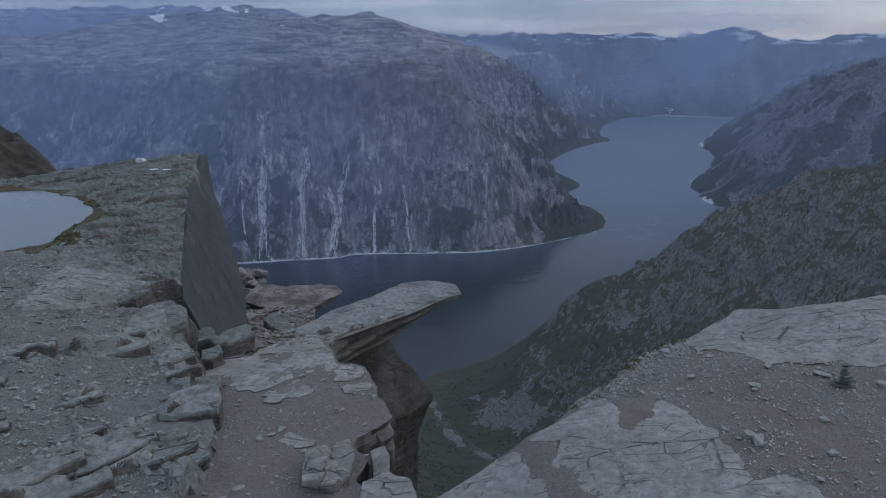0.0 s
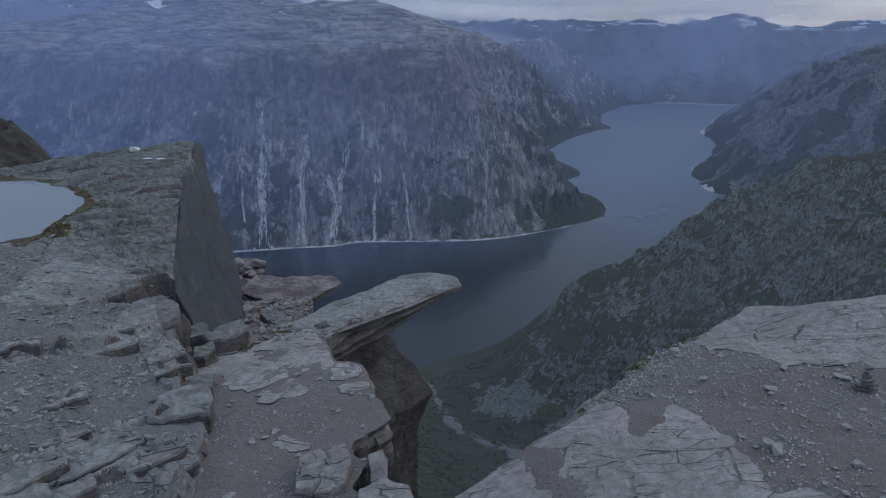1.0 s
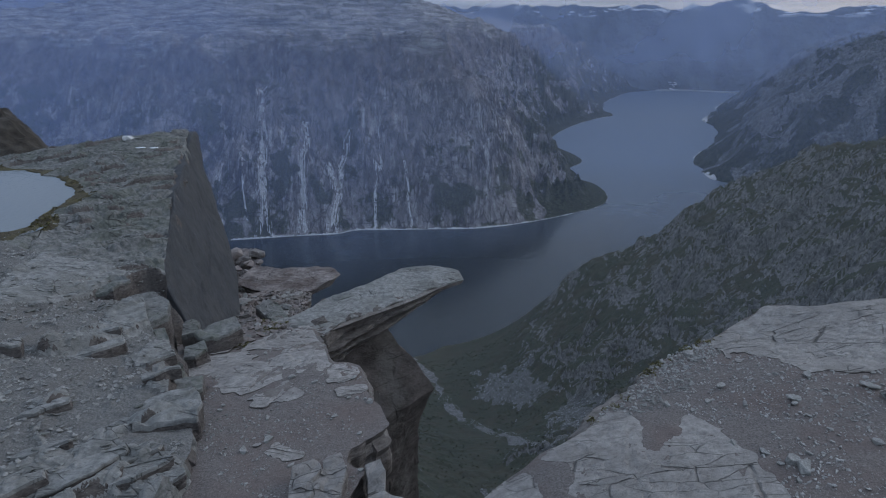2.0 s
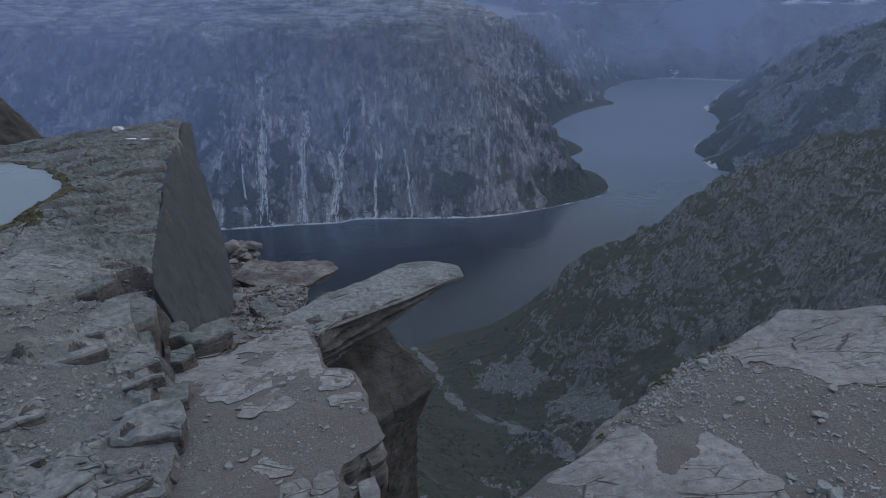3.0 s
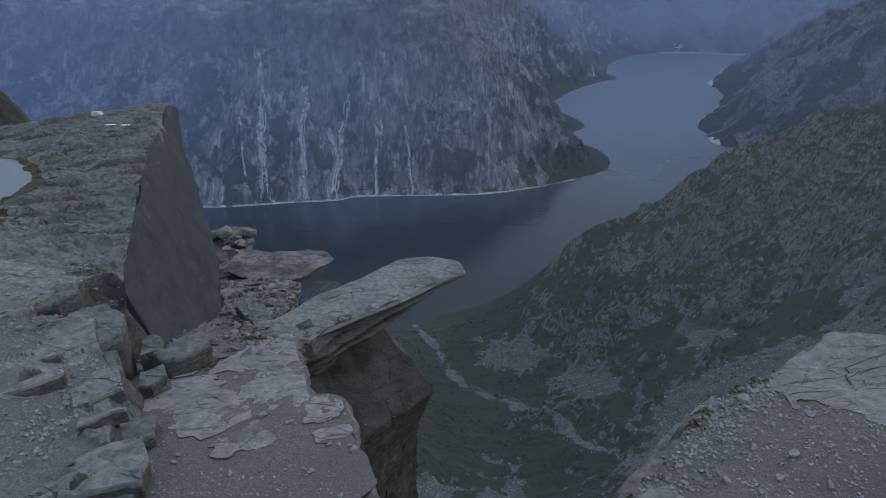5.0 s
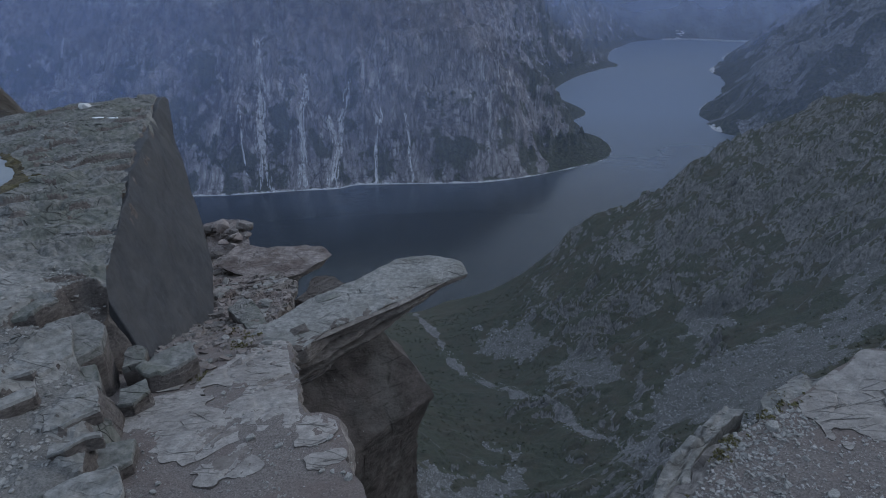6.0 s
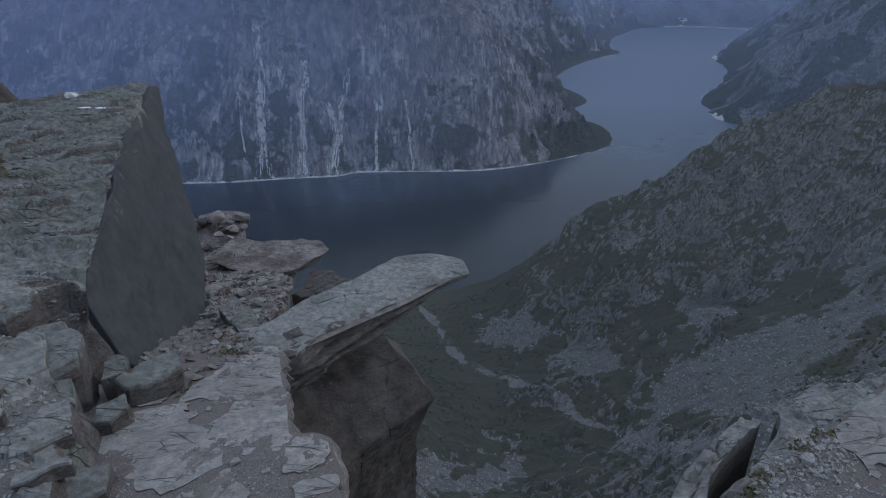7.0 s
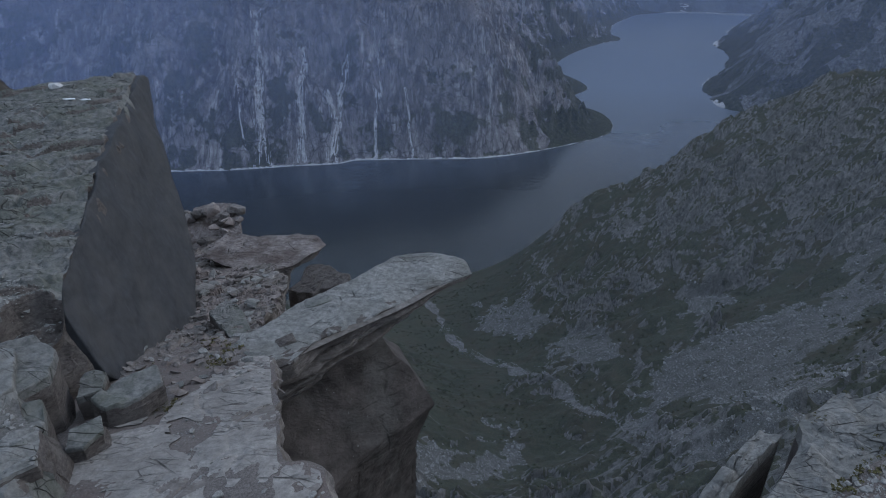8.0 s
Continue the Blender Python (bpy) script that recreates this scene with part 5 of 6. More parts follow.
tagged(back, "bare grey rock upland", "ground", kind="structure")
# ---- stones ----
def hull(name, seed, size, points=16, worn=0.0, mats=(), square=0.5):
    """An angular stone: the hull of random points, its edges worn."""
    rng = random.Random(seed)
    bm = bmesh.new()
    for _ in range(points):
        v = Vector([rng.uniform(-1, 1) for _ in range(3)])
        v = v.normalized() * (1 - square) + v / max(abs(c) for c in v) * square
        bm.verts.new([0.5 * a * b for a, b in zip(v * rng.uniform(0.85, 1), size)])
    got = bmesh.ops.convex_hull(bm, input=bm.verts)
    bmesh.ops.delete(bm, geom=[g for g in got["geom_interior"] if isinstance(g, bmesh.types.BMVert)], context="VERTS")
    loose = [v for v in bm.verts if not v.link_faces]
    bmesh.ops.delete(bm, geom=loose, context="VERTS")
    bmesh.ops.dissolve_limit(bm, angle_limit=0.12, verts=bm.verts, edges=bm.edges)
    if worn:
        bmesh.ops.bevel(bm, geom=list(bm.edges), offset=worn, segments=2, affect="EDGES", profile=0.6)
    bmesh.ops.recalc_face_normals(bm, faces=bm.faces)
    me = bpy.data.meshes.new(name)
    bm.to_mesh(me)
    bm.free()
    for m in mats:
        me.materials.append(m)
    return me


def scattered(name, spots, height, mat, seed, sizes, flat=0.5, label="", sink=0.25):
    """One mesh of many loose small stones at the given spots."""
    rng = np.random.default_rng(seed)
    kinds = []
    for k in range(10):
        me = hull("stone", seed * 31 + k, (1, 0.8, flat), 10)
        bm = bmesh.new()
        bm.from_mesh(me)
        bmesh.ops.triangulate(bm, faces=bm.faces)
        bm.verts.index_update()
        kinds.append((np.array([v.co[:] for v in bm.verts]), np.array([[v.index for v in f.verts] for f in bm.faces])))
        bm.free()
        bpy.data.meshes.remove(me)
    z = height(spots[:, 0], spots[:, 1])
    verts, faces, base = [], [], 0
    for (x, y), h in zip(spots, z):
        v, f = kinds[rng.integers(10)]
        a, lean = rng.uniform(0, 6.28), rng.normal(0, 0.2, 2)
        size = sizes[0] * (sizes[1] / sizes[0]) ** (rng.random() ** 2.2)
        c, q = math.cos(a), math.sin(a)
        p = np.c_[v[:, 0] * c - v[:, 1] * q, v[:, 0] * q + v[:, 1] * c, v[:, 2]]
        p[:, 2] += p[:, 0] * lean[0] + p[:, 1] * lean[1]
        verts.append(p * size + (x, y, h + size * flat * (0.5 - sink)))
        faces.append(f + base)
        base += len(v)
    return tagged(mesh_object(name, np.concatenate(verts), np.concatenate(faces), [mat]), label, "stones", kind="stuff")


def spots_in(count, box, rule, seed):
    rng = np.random.default_rng(seed)
    p = np.c_[rng.uniform(box[0], box[1], count), rng.uniform(box[2], box[3], count)]
    return p[rule(p[:, 0], p[:, 1])]


CHIP = material("pale_chips", (0.24, 0.235, 0.23), (0.46, 0.45, 0.44), 2.5, 0.88, 0.6, 0.5, (0.16, 0.155, 0.145), 1.2, 0.5)
RUBBLE = material("reddish_rubble", (0.12, 0.108, 0.102), (0.27, 0.248, 0.238), 2.0, 0.88, 0.6, 0.5, (0.13, 0.1, 0.09), 1.0, 0.6)
STONE = material("loose_gneiss", (0.18, 0.18, 0.175), (0.36, 0.355, 0.345), 2.5, 0.88, 0.6, 0.5, (0.11, 0.11, 0.10), 1.2, 0.5)
on_platform = lambda x, y: (signed(PLATFORM, x, y) > 0.15) & (signed(PLATEAU, x, y) < -0.1) & (signed(SLAB2, x, y) < -0.5)
on_plateau = lambda x, y: (signed(PLATEAU, x, y) > 0.15) & (signed(POND_LINE, x, y) < -0.4)
on_ledge = lambda x, y: signed(LEDGE, x, y) > 0.1
scattered("gravel", spots_in(21000, (1, 18, -28, -14), lambda x, y: on_ledge(x, y) & (ledge_mask(x, y) < 0.05) & (signed(LEDGE_SOIL[0], x, y) < -0.2) & (signed(LEDGE_SOIL[1], x, y) < -0.2) & (fbm(x * 0.7, y * 0.7, 301, 4) > -0.5 + 0.5 * smooth01(-x, -9, -5)), 1), ledge_height, CHIP, 2, (0.03, 0.15), 0.45, "loose angular gravel on the brown ledge")
scattered("gravel", spots_in(9000, (-12, -1, -28, -11), lambda x, y: on_platform(x, y) & (platform_mask(x, y) < 0.05) & (fbm(x * 0.8, y * 0.8, 303, 4) > -0.25), 3), platform_height, STONE, 4, (0.03, 0.16), 0.45, "loose grey gravel on the brown platform")
scattered("gravel", spots_in(21000, (-26, -8, -27, -8), lambda x, y: on_plateau(x, y) & (fbm(x * 0.5, y * 0.5, 305, 4) > -0.4 + 0.6 * (outcrop(x, y) > 0)), 5), plateau_height, STONE, 6, (0.04, 0.26), 0.4, "loose grey chips of rock on the plateau")
scattered("gravel", spots_in(900, (-27, -13, -7, 19), lambda x, y: on_plateau(x, y) & (fbm(x * 0.5, y * 0.5, 307, 4) > 0.2), 7), plateau_height, STONE, 8, (0.06, 0.4), 0.3, "few flat stones on bare rock")
scattered("rubble", spots_in(1900, (-17, -7, -10.5, 8), lambda x, y: on_platform(x, y), 9), platform_height, RUBBLE, 10, (0.08, 0.6), 0.45, "broken rubble below the dark rock face")
scattered("rubble", spots_in(700, (-30, -12, 4, 26), lambda x, y: on_platform(x, y) & (signed(SLAB2, x, y) < -1.2), 11), platform_height, RUBBLE, 12, (0.15, 0.9), 0.5, "reddish broken rubble on the slope")
low_spots = spots_in(1800, (4, 24, -14, -4), lambda x, y: (signed(LOW_OUT, x, y) > 0.2) | (signed(LOW_IN, x, y) > 0.3), 13)
scattered("gravel", low_spots, low_top, STONE, 14, (0.05, 0.4), 0.4, "loose stones on the lower ledge")
edge_spots = spots_in(3600, (4, 9.2, -21.5, -16), lambda x, y: (signed(LEDGE, x, y) > 0.02) & (signed(LEDGE, x, y) < 1.0 + 0.9 * vnoise(x, y, 345)) & (ledge_mask(x, y) < 0.05), 15)
scattered("gravel", edge_spots, ledge_height, STONE, 16, (0.04, 0.2), 0.5, "stones heaped along the ledge's brink")

# countable stones and blocks
BLOCKS = [hull("block", 400 + k, (1.0, 0.75, 0.42), 15, 0.02, [STONE], 0.75) for k in range(8)]
SHEETS = [hull("block", 430 + k, (1.0, 0.62, 0.2), 14, 0.015, [ROCK], 0.8) for k in range(8)]
PALES = [hull("block", 460 + k, (1.0, 0.8, 0.4), 16, 0.03, [PALE], 0.7) for k in range(6)]


def stone(name, me, x, y, z, size, label, category="stone", group="", turn=0.0, lean=(0, 0)):
    ob = new(name, me)
    ob.matrix_world = pose(x, y, z, lean[0], lean[1], turn) @ Matrix.Diagonal((*(size if isinstance(size, tuple) else (size,) * 3), 1))
    return tagged(ob, label, category, group)


rng = random.Random(5)


def strew(count, box, rule, height, kinds, sizes, name, label, group, sink=0.1, lean=None, turn=None):
    made = 0
    for _ in range(count * 30):
        x, y = rng.uniform(box[0], box[1]), rng.uniform(box[2], box[3])
        if made < count and bool(rule(np.array([x]), np.array([y]))[0]):
            size = sizes[0] * (sizes[1] / sizes[0]) ** (rng.random() ** 1.6)
            z = float(height(np.array([x]), np.array([y]))[0])
            tip = lean or (rng.uniform(-8, 8), rng.uniform(-8, 8))
            stone(name, kinds[rng.randrange(len(kinds))], x, y, z + size * sink, (size * rng.uniform(0.8, 1.25), size, size * rng.uniform(0.7, 1.2)), label, "stone", group,
                  rng.uniform(0, 360) if turn is None else turn + rng.uniform(-25, 25), tip)
            made += 1


strew(70, (6, 18, -27, -16), lambda x, y: on_ledge(x, y) & (ledge_mask(x, y) < -0.1), ledge_height, BLOCKS, (0.18, 0.55), "stone", "pale angular stone lying on brown gravel", "loose stones on the ledge")
strew(45, (-11, -2, -25, -11), lambda x, y: on_platform(x, y) & (platform_mask(x, y) < -0.1), platform_height, BLOCKS, (0.14, 0.4), "stone", "grey angular stone lying on brown gravel", "loose stones on the platform")
strew(85, (-22, -8.5, -27, -9.5), lambda x, y: on_plateau(x, y) & (outcrop(x, y) < 0.7) & (vnoise(x * 0.4, y * 0.4, 343) > -0.25), plateau_height, SHEETS, (0.25, 0.8), "rock_slab", "tilted flat slab of grey layered rock", "broken slabs on the plateau", -0.02, (-9, 12), 44)
strew(40, (-26, -14, -8, 17), on_plateau, plateau_height, SHEETS, (0.3, 0.9), "rock_slab", "thin flat slab flaking off bare rock", "thin slabs on the plateau", 0.0, None, 30)
strew(46, (-16, -7.5, -10, 4), on_platform, platform_height, BLOCKS + SHEETS, (0.3, 1.0), "stone", "grey broken block below the dark face", "blocks below the dark face")
strew(30, (-27, -12, 6, 22), on_platform, platform_height, PALES + BLOCKS, (0.6, 1.9), "boulder", "reddish-grey block on the broken slope", "blocks on the broken slope")

# single rocks that stand out
def rock(name, outline, z, depth, mats, seed, label, slope=(0, 0), category="boulder", rough=0.08):
    cx, cy = (sum(p[i] for p in outline) / len(outline) for i in (0, 1))
    ob = slab(name, outline, lambda x, y: z + slope[0] * (x - cx) + slope[1] * (y - cy) + strata(x, y, 0.7, 0.12, seed) + 0.03 * fbm(x * 1.5, y * 1.5, seed, 4), depth, mats, seed, 84, rough, 0.0, 8, 0)
    return tagged(ob, label, category)


split = thing("boulder", "pale cracked block on the platform's brink", "boulder")
for outline, seed in (([(-4.75, -21.5), (-4.2, -21.25), (-3.95, -21.3), (-3.8, -21.7), (-3.98, -22.2), (-3.85, -22.6), (-4.0, -23.0), (-4.5, -22.9), (-4.7, -22.2)], 501), ([(-3.88, -21.2), (-3.4, -21.0), (-3.15, -21.6), (-3.1, -22.6), (-3.45, -23.1), (-3.93, -23.05), (-3.8, -22.6), (-3.92, -22.2), (-3.74, -21.7)], 502)):
    half = rock("half", outline, -0.45, 0.9, [PALE, UNDER], seed, "", (0.05, 0.03))
    half.parent = split
    half["category"] = ""
    del half["category"]
rock("boulder", [(-2.7, -20.9), (-2.2, -20.7), (-1.9, -21.3), (-1.9, -22.3), (-2.4, -22.2)], -0.9, 4, [PALE, UNDER], 503, "upright pale splinter of rock beside the drop", (0.1, 0.2))
rock("boulder", [(-2.7, -22.6), (-2.0, -22.3), (-1.2, -22.5), (-0.9, -23.4), (-1.5, -24.4), (-2.6, -24.2)], -0.75, 3, [PALE, UNDER], 504, "rounded pale boulder at the gap", (0.0, 0.15))
# The blocks' dark SCARP sides paint in the shade below their lit tops.
rock("boulder", [(-11.6, -12.3), (-11.1, -11.3), (-10.3, -10.6), (-9.8, -11.3), (-10.2, -12.0), (-11.0, -12.6)], -1.15, 0.75, [ROCK, SCARP], 505, "grey wedge-shaped block with a dark front", (-0.05, 0.08))
rock("boulder", [(-14.9, -11.6), (-13.9, -10.9), (-12.9, -11.4), (-12.5, -12.6), (-12.9, -13.4), (-14.1, -13.2)], 0.15, 2.4, [ROCK, SCARP], 506, "large grey block with a dark side below the plateau", (-0.1, 0.05))
rock("boulder", [(-13.2, -13.6), (-12.3, -13.3), (-11.7, -14.2), (-12.0, -15.0), (-13.0, -14.8)], -0.45, 1.6, [ROCK, SCARP], 507, "grey square block below the plateau's brink", (-0.1, 0.1))
rock("boulder", [(-12.6, -10.9), (-11.9, -10.7), (-11.7, -11.6), (-12.3, -12.0)], -1.3, 1.5, [ROCK, SCARP], 508, "dark grey block in the gap below the face", (-0.1, 0.1))
rock("boulder", [(-12.9, -0.9), (-12.6, 0.8), (-11.4, -0.2), (-10.2, -2.4), (-10.7, -3.4)], -5.45, 0.5, [ROCK, SCARP], 510, "flat slab resting on rubble behind the platform", (-0.15, -0.1))
rock("boulder", [(-16.6, -11.2), (-15.6, -10.2), (-14.9, -10.7), (-15.2, -11.7), (-16.0, -12.0)], 0.75, 0.9, [ROCK, SCARP], 512, "grey block on the plateau beside the dark gap", (0.1, 0.1))
rock("boulder", [(-11.3, -13.9), (-10.7, -13.2), (-10.3, -13.7), (-10.6, -14.5), (-11.1, -14.6)], -0.9, 0.9, [ROCK, SCARP], 513, "grey block fallen from the plateau's brink", (-0.1, 0.1))
rock("boulder", [(-10.2, -19.2), (-9.6, -18.6), (-8.9, -18.3), (-8.4, -19.0), (-8.2, -19.8), (-9.1, -20.1), (-10.0, -20.6)], 0.12, 1.0, [BLEACHED, SCARP], 515, "grey slab with a rusty front on the plateau's brink", (-0.08, 0.1))
for k, (cx, cy, long, wide) in enumerate(((-12.0, -23.7, 2.3, 0.8), (-11.3, -22.9, 2.7, 0.9), (-10.5, -22.4, 2.5, 0.85), (-9.7, -21.7, 2.2, 0.95), (-8.9, -22.2, 1.8, 0.8), (-8.2, -22.5, 1.3, 0.7), (-11.9, -21.8, 1.6, 0.6), (-10.8, -24.2, 2.0, 0.8),
                                         (-13.4, -16.2, 1.8, 0.9), (-14.0, -15.2, 1.6, 0.7), (-11.2, -16.4, 1.5, 0.7), (-10.4, -17.6, 1.3, 0.6), (-12.9, -20.2, 1.5, 0.5), (-15.9, -18.0, 1.6, 0.7), (-16.4, -20.5, 1.9, 0.7), (-14.6, -22.5, 1.7, 0.6))):
    jolt = random.Random(900 + k)
    turned = 0.80 + jolt.uniform(-0.2, 0.2)
    c, e = math.cos(turned), math.sin(turned)
    corners = [(cx + c * u * long / 2 - e * v * wide / 2, cy + e * u * long / 2 + c * v * wide / 2) for u, v in ((-1, -0.5 + jolt.uniform(-.4, .4)), (-0.4, -1), (0.3, -0.8 + jolt.uniform(-.3, .2)), (0.9, -0.9), (1.05, jolt.uniform(-.3, .5)), (0.5, 0.9), (-0.1, 0.7 + jolt.uniform(-.3, .3)), (-0.8, 1))]
    z = float(plateau_height(np.array([cx]), np.array([cy]))[0])
    slanted = rock("rock_slab", corners, z + 0.03 + jolt.uniform(0, 0.06), 0.45, [BLEACHED, SCARP], 520 + k, "slanted grey slab lying in its bed", (0.14, -0.12), "stone")
    slanted["group"] = "slanted slabs on the plateau"
rock("boulder", [(-14.6, -13.8), (-14.4, -11.9), (-13.8, -11.9), (-12.9, -13.4), (-13.3, -14.6)], 0.42, 0.9, [BLEACHED, ROCK], 517, "square grey block on the plateau's brink", (-0.1, 0.05))
rock("boulder", [(-10.3, -16.9), (-9.4, -16.5), (-9.1, -17.4), (-9.6, -18.0), (-10.2, -17.8)], -0.45, 0.8, [ROCK, SCARP], 514, "low grey block beside the gravel path", (-0.15, 0.05))
stone("boulder", hull("white_block", 477, (1.0, 0.8, 0.5), 18, 0.04, [WHITE], 0.5), -27.2, 13.7, float(plateau_height(np.array([-27.2]), np.array([13.7]))[0]) + 0.2, (1.0, 0.8, 1.1), "whitish boulder alone on the plateau's brink", "boulder", "", 20)
for x, y, w in ((-25.1, 11.6, 1.0), (-23.9, 11.35, 0.85)):
    patch = hull("snow_patch", 520, (w, 0.28, 0.12), 14, 0.02, [SNOW], 0.6)
    stone("snow_patch", patch, x, y, float(plateau_height(np.array([x]), np.array([y]))[0]) + 0.06, 1.0, "thin white strip of old snow on rock", "snow", "", 5)
stone("stone", hull("flat_stone", 481, (1.0, 0.62, 0.2), 16, 0.02, [ROCK], 0.7), -7.15, -1.05, -4.42, (1.6, 1.5, 1.1), "flat grey stone lying on the rock tongue", "stone", "", 30, (2, -3))
stone("stone", hull("block", 483, (1.0, 0.7, 0.4), 16, 0.03, [SCARP], 0.7), -7.9, -4.35, -4.5, (1.15, 1.0, 0.8), "rusty dark block at the root of the tongue", "stone", "", 35)
rock("boulder", [(-33, 35), (-32, 40), (-28, 41), (-25.6, 38.5), (-24.6, 35), (-26, 32), (-30, 31.5)], -18.6, 26, [RUSTY, UNDER], 509, "rusty-grey bedded outcrop beyond the slab", (0.1, 0.35), "rock", 0.5)
TUMBLED = [hull("block", 490 + k, (1.0, 0.8, 0.5), 15, 0.02, [(RUSTY, SCARP, RUBBLE)[k % 3]], 0.7) for k in range(6)]
pile = random.Random(77)
for k in range(26):
    u, v = pile.random(), pile.random()
    x, y = -32.5 + 7.5 * u, 33.5 + 5.5 * v
    sz = pile.uniform(1.1, 2.6)
    stone("boulder", TUMBLED[k % 6], x, y, -18.4 + 0.35 * (y - 36) + 0.1 * (x + 29) + (1.5 if k % 3 == 0 else 0.5) * (1 - abs(2 * u - 0.8)), (sz, sz * 0.9, sz), "rusty-brown block in a tumbled pile", "boulder", "tumbled blocks", pile.uniform(0, 180), (pile.uniform(-9, 9), pile.uniform(-9, 9)))
rock("boulder", [(-17, 24), (-15.5, 27), (-12.6, 27.4), (-11.3, 25.7), (-12.2, 23.6), (-15, 22.8)], -18.5, 26, [SCARP, SCARP], 518, "dark brown broken outcrop below the overhanging slab", (0.08, 0.25), "rock", 0.7)
cairn = thing("cairn", "small cairn of flat grey stones on gravel", "cairn")
cx, cy = 11.8, -22.0
cz = float(ledge_height(np.array([cx]), np.array([cy]))[0])
for k in range(7):
    w = 0.62 - 0.055 * k
    s_ = new("flat_stone", SHEETS[k])
    s_.matrix_world = pose(cx + rng.uniform(-.04, .04), cy + rng.uniform(-.04, .04), cz + 0.06 + 0.105 * k, rng.uniform(-4, 4), rng.uniform(-4, 4), rng.uniform(0, 360)) @ Matrix.Diagonal((w, w * 1.2, 0.62, 1))
    s_.parent = cairn

# ---- washed streaks down the far cliff, and the far shore ----
WATERFALLS = [((-463, 1337), (-532, 1650), 13, 0.9, 42, 1), ((-379, 1356), (-402, 1582), 9, 1.3, 14, 2), ((-308, 1368), (-292, 1580), 12, 1.2, 20, 3), ((-208, 1402), (-213, 1503), 5, 0.5, 0.1, 4), ((-117, 1410), (-145, 1515), 5, 0.3, 0.1, 5),
              ((-507, 1353), (-545, 1458), 4, 0.3, 0.1, 6), ((-308, 1440), (-341, 1500), 7, 0.2, 0.1, 7), ((-200, 1500), (-220, 1590), 4, 0.2, 0.1, 8)]


def waterfall(foot, head, wide, fan, fork, seed):
    """A washed streak from its foot on the shore up to its head: many pale threads that split and fray."""
    (fx, fy), (hx, hy) = foot, head
    long = math.hypot(hx - fx, hy - fy)
    ax, ay = (hx - fx) / long, (hy - fy) / long
    d = np.linspace(1, long, int(long / 0.9))[:, None]
    u = np.linspace(-1, 1, 31)[None, :]
    half = wide * (0.85 + 0.4 * vnoise(d / 25, 0 * d, seed) + fan * np.exp(-d / 28) + 0.5 * smooth01(d, long * 0.6, long))
    side = u * half + 4 * vnoise(d / 45, 0 * d + 3, seed + 20) * smooth01(d, 15, 60) + 1.5 * vnoise(d / 11, 0 * d, seed + 21)
    X, Y = fx + ax * d + ay * side, fy + ay * d - ax * side
    Z = massif_height(X, Y) + 1.2
    f = grid_faces(*X.shape)
    flat = [np.broadcast_to(k, X.shape).ravel()[f].mean(1) for k in (d, u, side)]
    dd, uu, ss = flat
    thread = vnoise(ss / 1.9, dd / 16, seed + 40) + 0.7 * vnoise(ss / 5, dd / 11, seed + 43) + 0.75 * vnoise(ss / 1.3, dd / 2.2, seed + 44)
    worn = thread + 1.1 * np.abs(uu) ** 1.5 > 0.36 - 0.3 * smooth01(dd, long * 0.5, long)
    forked = (dd < fork) & (np.abs(uu) < 0.5 * (1 - dd / fork))
    streak = mesh_object("waterfall", np.stack([X, Y, Z], -1).reshape(-1, 3), f[~(forked | worn)], [PALE_FAR])
    tagged(streak, "thin white waterfall streak washed down the grey cliff", "waterfall", "waterfalls on the cliff", kind="structure")


for foot, head, wide, fan, fork, seed in WATERFALLS:
    waterfall(foot, head, wide, fan, fork, seed)

WALL = material("white_paint", (0.6, 0.6, 0.6), (0.8, 0.8, 0.8), 0.5, 0.7, 0.1)
ROOF = material("grey_roofing", (0.08, 0.08, 0.09), (0.14, 0.14, 0.15), 0.5, 0.8, 0.2)
for k in range(14):
    u = rng.random() ** 1.5
    x, y = 1505 + 130 * u + rng.uniform(-8, 8), 4566 + rng.uniform(-4, 30) - 25 * u
    w, l, h = rng.uniform(9, 14), rng.uniform(14, 28), rng.uniform(4, 8)
    house = thing("house", "small white house by the far shore", "house", "houses by the far shore")
    house.location = (x, y, max(LAKE_Z + 4, float(far_range(np.array([x]), np.array([y]))[0])) - 2)
    v = np.array([(a * l / 2, b * w / 2, c * h) for c in (0, 1) for a, b in ((-1, -1), (1, -1), (1, 1), (-1, 1))])
    part_w = mesh_object("wall", v, np.array([[0, 1, 5, 4], [1, 2, 6, 5], [2, 3, 7, 6], [3, 0, 4, 7], [4, 5, 6, 7]]), [WALL])
    r = np.array([(a * (l / 2 + 0.6), b * (w / 2 + 0.6), h) for a, b in ((-1, -1), (1, -1), (1, 1), (-1, 1))] + [(-l / 2 - 0.6, 0, h + w * 0.4), (l / 2 + 0.6, 0, h + w * 0.4)])
    part_r = mesh_object("roof", r, [np.array([[0, 1, 5, 4], [2, 3, 4, 5]]), np.array([[1, 2, 5], [3, 0, 4]])], [ROOF])
    part_w.parent = part_r.parent = house
line = np.array([(1395, 4535), (1500, 4552), (1640, 4535), (1760, 4475), (1880, 4412), (1975, 4368)], float)
dam_v = np.concatenate([np.c_[line + (0, o), np.full(6, LAKE_Z + z)] for o, z in ((0, -3), (0, 9), (6, 9), (6, -3))])
dam = mesh_object("dam", dam_v, np.array([[r * 6 + c, r * 6 + c + 1, (r + 1) * 6 + c + 1, (r + 1) * 6 + c] for r in range(3) for c in range(5)]), [PALE_FAR])
tagged(dam, "long pale stone dam closing the far end of the lake", "dam", kind="structure")


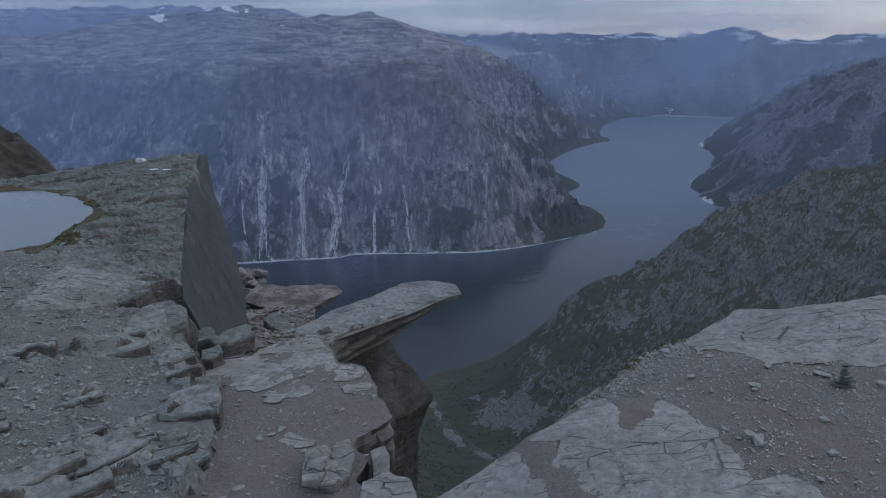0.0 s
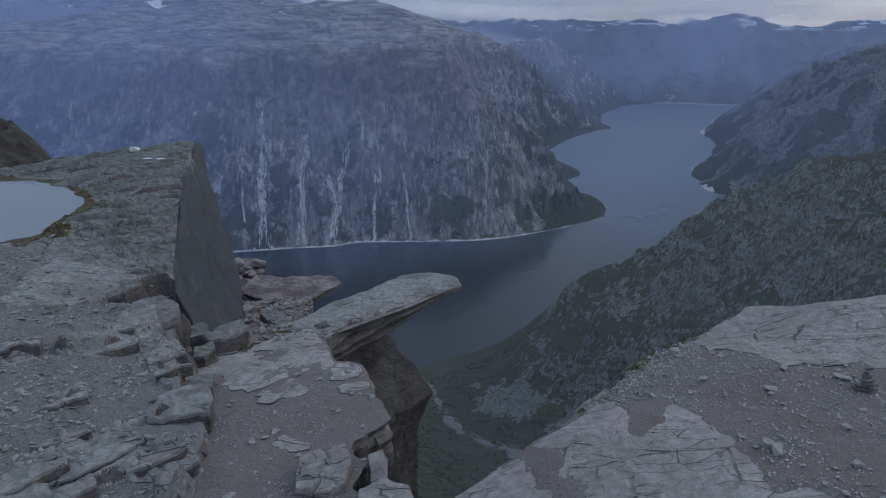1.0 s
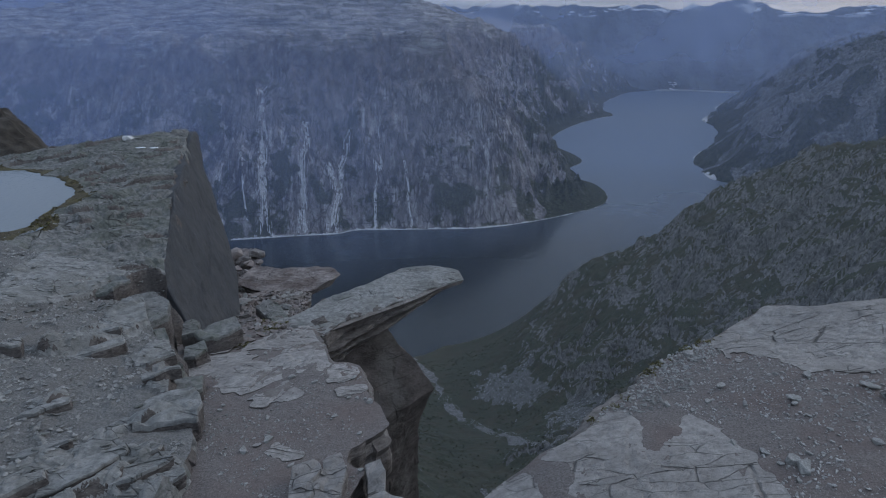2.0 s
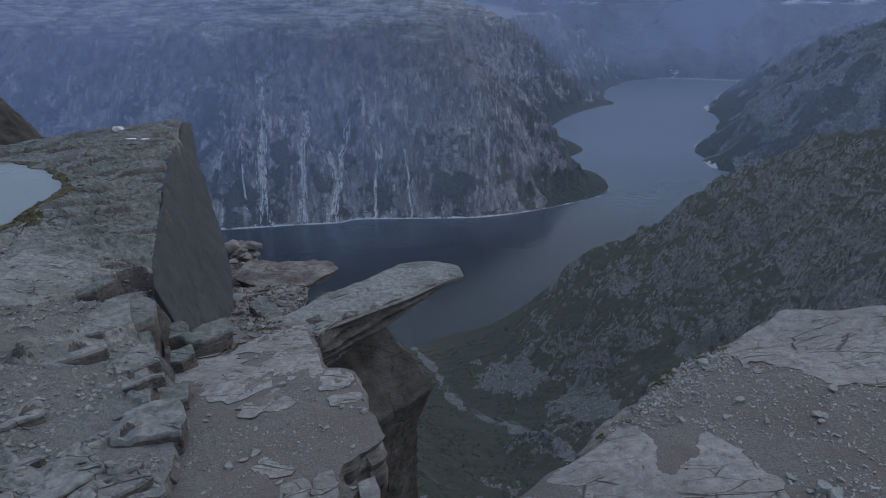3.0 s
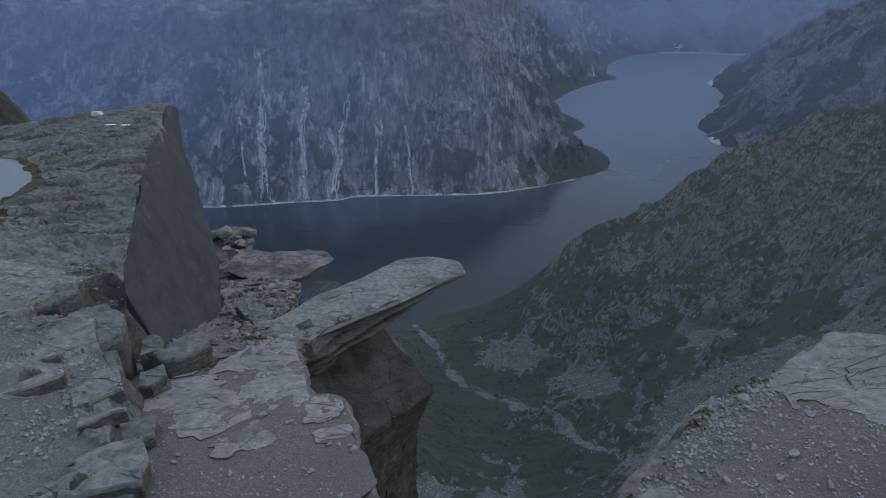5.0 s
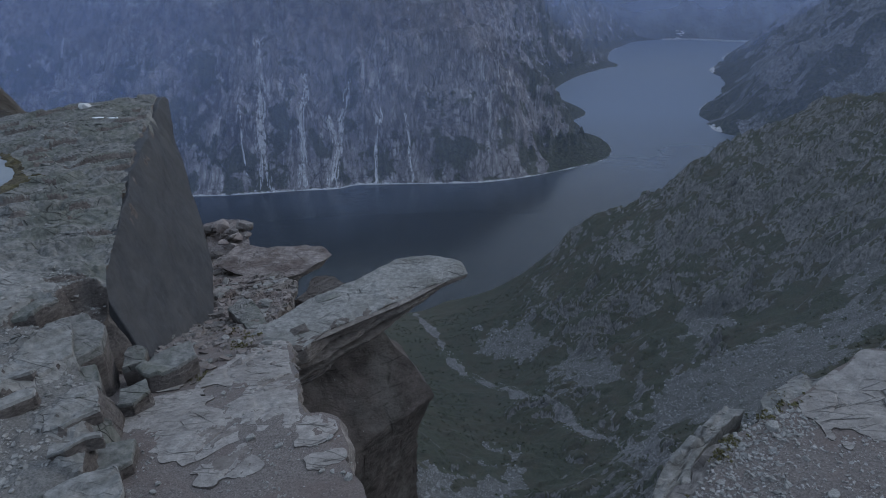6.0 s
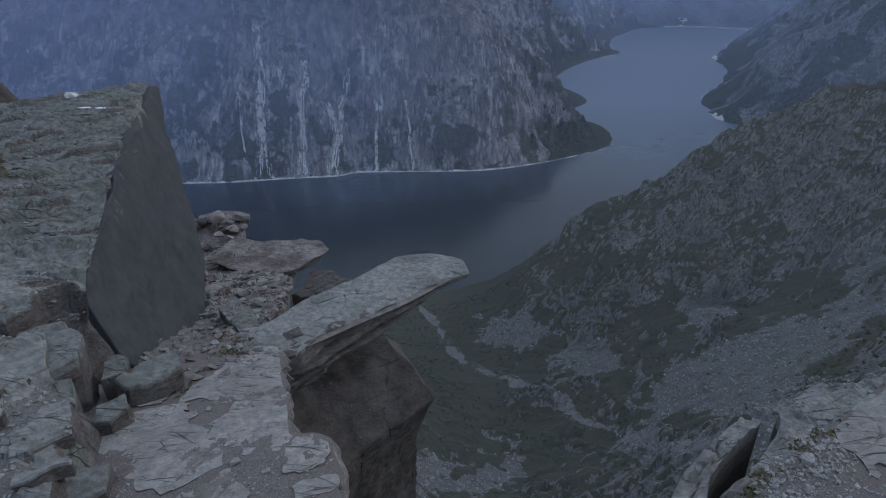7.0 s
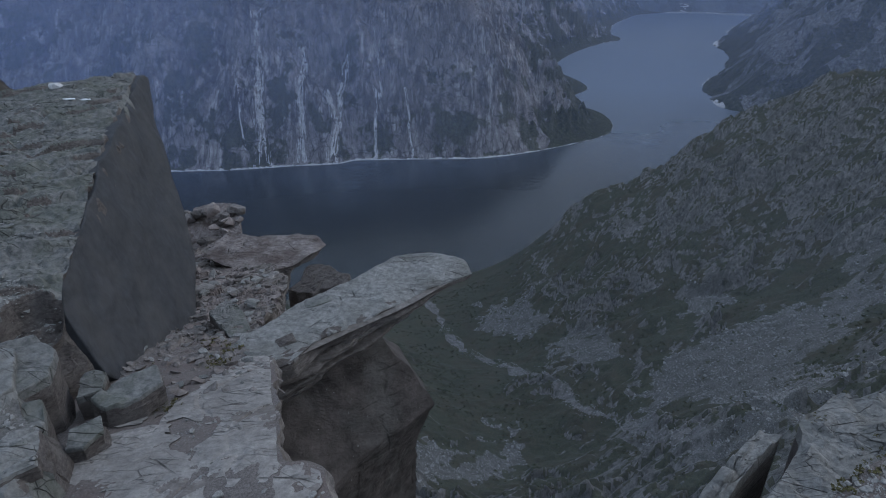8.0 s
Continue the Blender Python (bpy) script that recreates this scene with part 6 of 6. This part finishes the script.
# ---- scree blocks and low scrub in the valley ----
on_scree = lambda x, y: (valley_pick(x, y, valley_height(x, y)) == 2) & (valley_height(x, y) > LAKE_Z)
scattered("scree", spots_in(20000, (-30, 400, 150, 700), on_scree, 17), valley_height, SCREE_STONE, 18, (0.8, 3.4), 0.6, "grey scree blocks on the valley's side")
scattered("scree", spots_in(60000, (-30, 400, 150, 700), on_scree, 27), valley_height, SCREE_STONE, 28, (0.5, 1.7), 0.6, "fine grey scree on the valley's side")
scattered("scree", spots_in(26000, (-40, 160, 180, 640), lambda x, y: away(STREAM, x, y) < 7 + 4 * vnoise(x / 8, y / 8, 349), 19), valley_height, SCREE_STONE, 20, (0.5, 2.2), 0.5, "pale stones along the stream")


def scrub(at, height, sizes, mat, seed, label, name="scrub", category="scrub", k=16):
    """Low bushes or tufts: each a dome of small leafy blades."""
    rng = np.random.default_rng(seed)
    z = height(at[:, 0], at[:, 1])
    n = len(at)
    size = rng.uniform(*sizes, n)[:, None, None]
    d = rng.normal(size=(n, k, 3))
    d /= np.linalg.norm(d, axis=2)[:, :, None]
    d[:, :, 2] = np.abs(d[:, :, 2]) * 0.8
    heart = np.c_[at, z][:, None, :] + d * size * rng.uniform(0.5, 1.0, (n, k, 1))
    a = rng.normal(size=(n, k, 3))
    a /= np.linalg.norm(a, axis=2)[:, :, None]
    b = np.cross(a, rng.normal(size=(n, k, 3)))
    b /= np.linalg.norm(b, axis=2)[:, :, None] + 1e-9
    r = size * rng.uniform(0.22, 0.5, (n, k, 1))
    v = np.stack([heart + r * a, heart + r * 0.7 * b, heart - r * a, heart - r * 0.7 * b], 2).reshape(-1, 3)
    return tagged(mesh_object(name, v, np.arange(len(v)).reshape(-1, 4), [mat]), label, category, kind="stuff")


on_heath = lambda x, y: (valley_pick(x, y, valley_height(x, y)) == 1) & (valley_height(x, y) > LAKE_Z + 6)
scrub(spots_in(15000, (-120, 480, 130, 760), lambda x, y: on_heath(x, y) & (fbm(x / 25, y / 25, 351, 3) > -0.15), 21), valley_height, (0.5, 1.9), LEAF, 21, "low dark birch and heather scrub")
scrub(spots_in(3500, (40, 480, 130, 740), lambda x, y: vnoise(x / 22, y / 22, 333) > 0.25, 22), valley_height, (0.8, 2.6), LEAF, 22, "low dark scrub between crags")
scrub(spots_in(900, (3.5, 9.5, -21.5, -16), lambda x, y: (signed(LEDGE, x, y) > -0.05) & (signed(LEDGE, x, y) < 0.35) & (vnoise(x * 1.2, y * 1.2, 335) > -0.1), 23), ledge_height, (0.05, 0.14), TUFT, 23, "yellowish grass tufts along the brink", "grass", "grass", 12)
scrub(spots_in(900, (11, 22, -12, -4), lambda x, y: (signed(LOW_IN, x, y) > 0.1) & (vnoise(x * 0.7, y * 0.7, 337) > 0.35), 24), low_top, (0.04, 0.10), TUFT, 24, "yellowish grass in the lower ledge's hollows", "grass", "grass", 12)
scrub(spots_in(5000, (-30, -20, -9, 10), lambda x, y: (np.abs(signed(POND_LINE, x, y) + 0.5) < 0.5) & (vnoise(x * 0.5, y * 0.5, 339) > 0.0), 25), plateau_height, (0.05, 0.14), TUFT, 25, "brown grass along the pond's rim", "grass", "grass", 12)
scrub(spots_in(1500, (-15, -9, -12, -4), lambda x, y: on_platform(x, y) & (vnoise(x * 0.8, y * 0.8, 341) > 0.3), 26), platform_height, (0.04, 0.12), TUFT, 26, "thin grass among the rubble", "grass", "grass", 12)
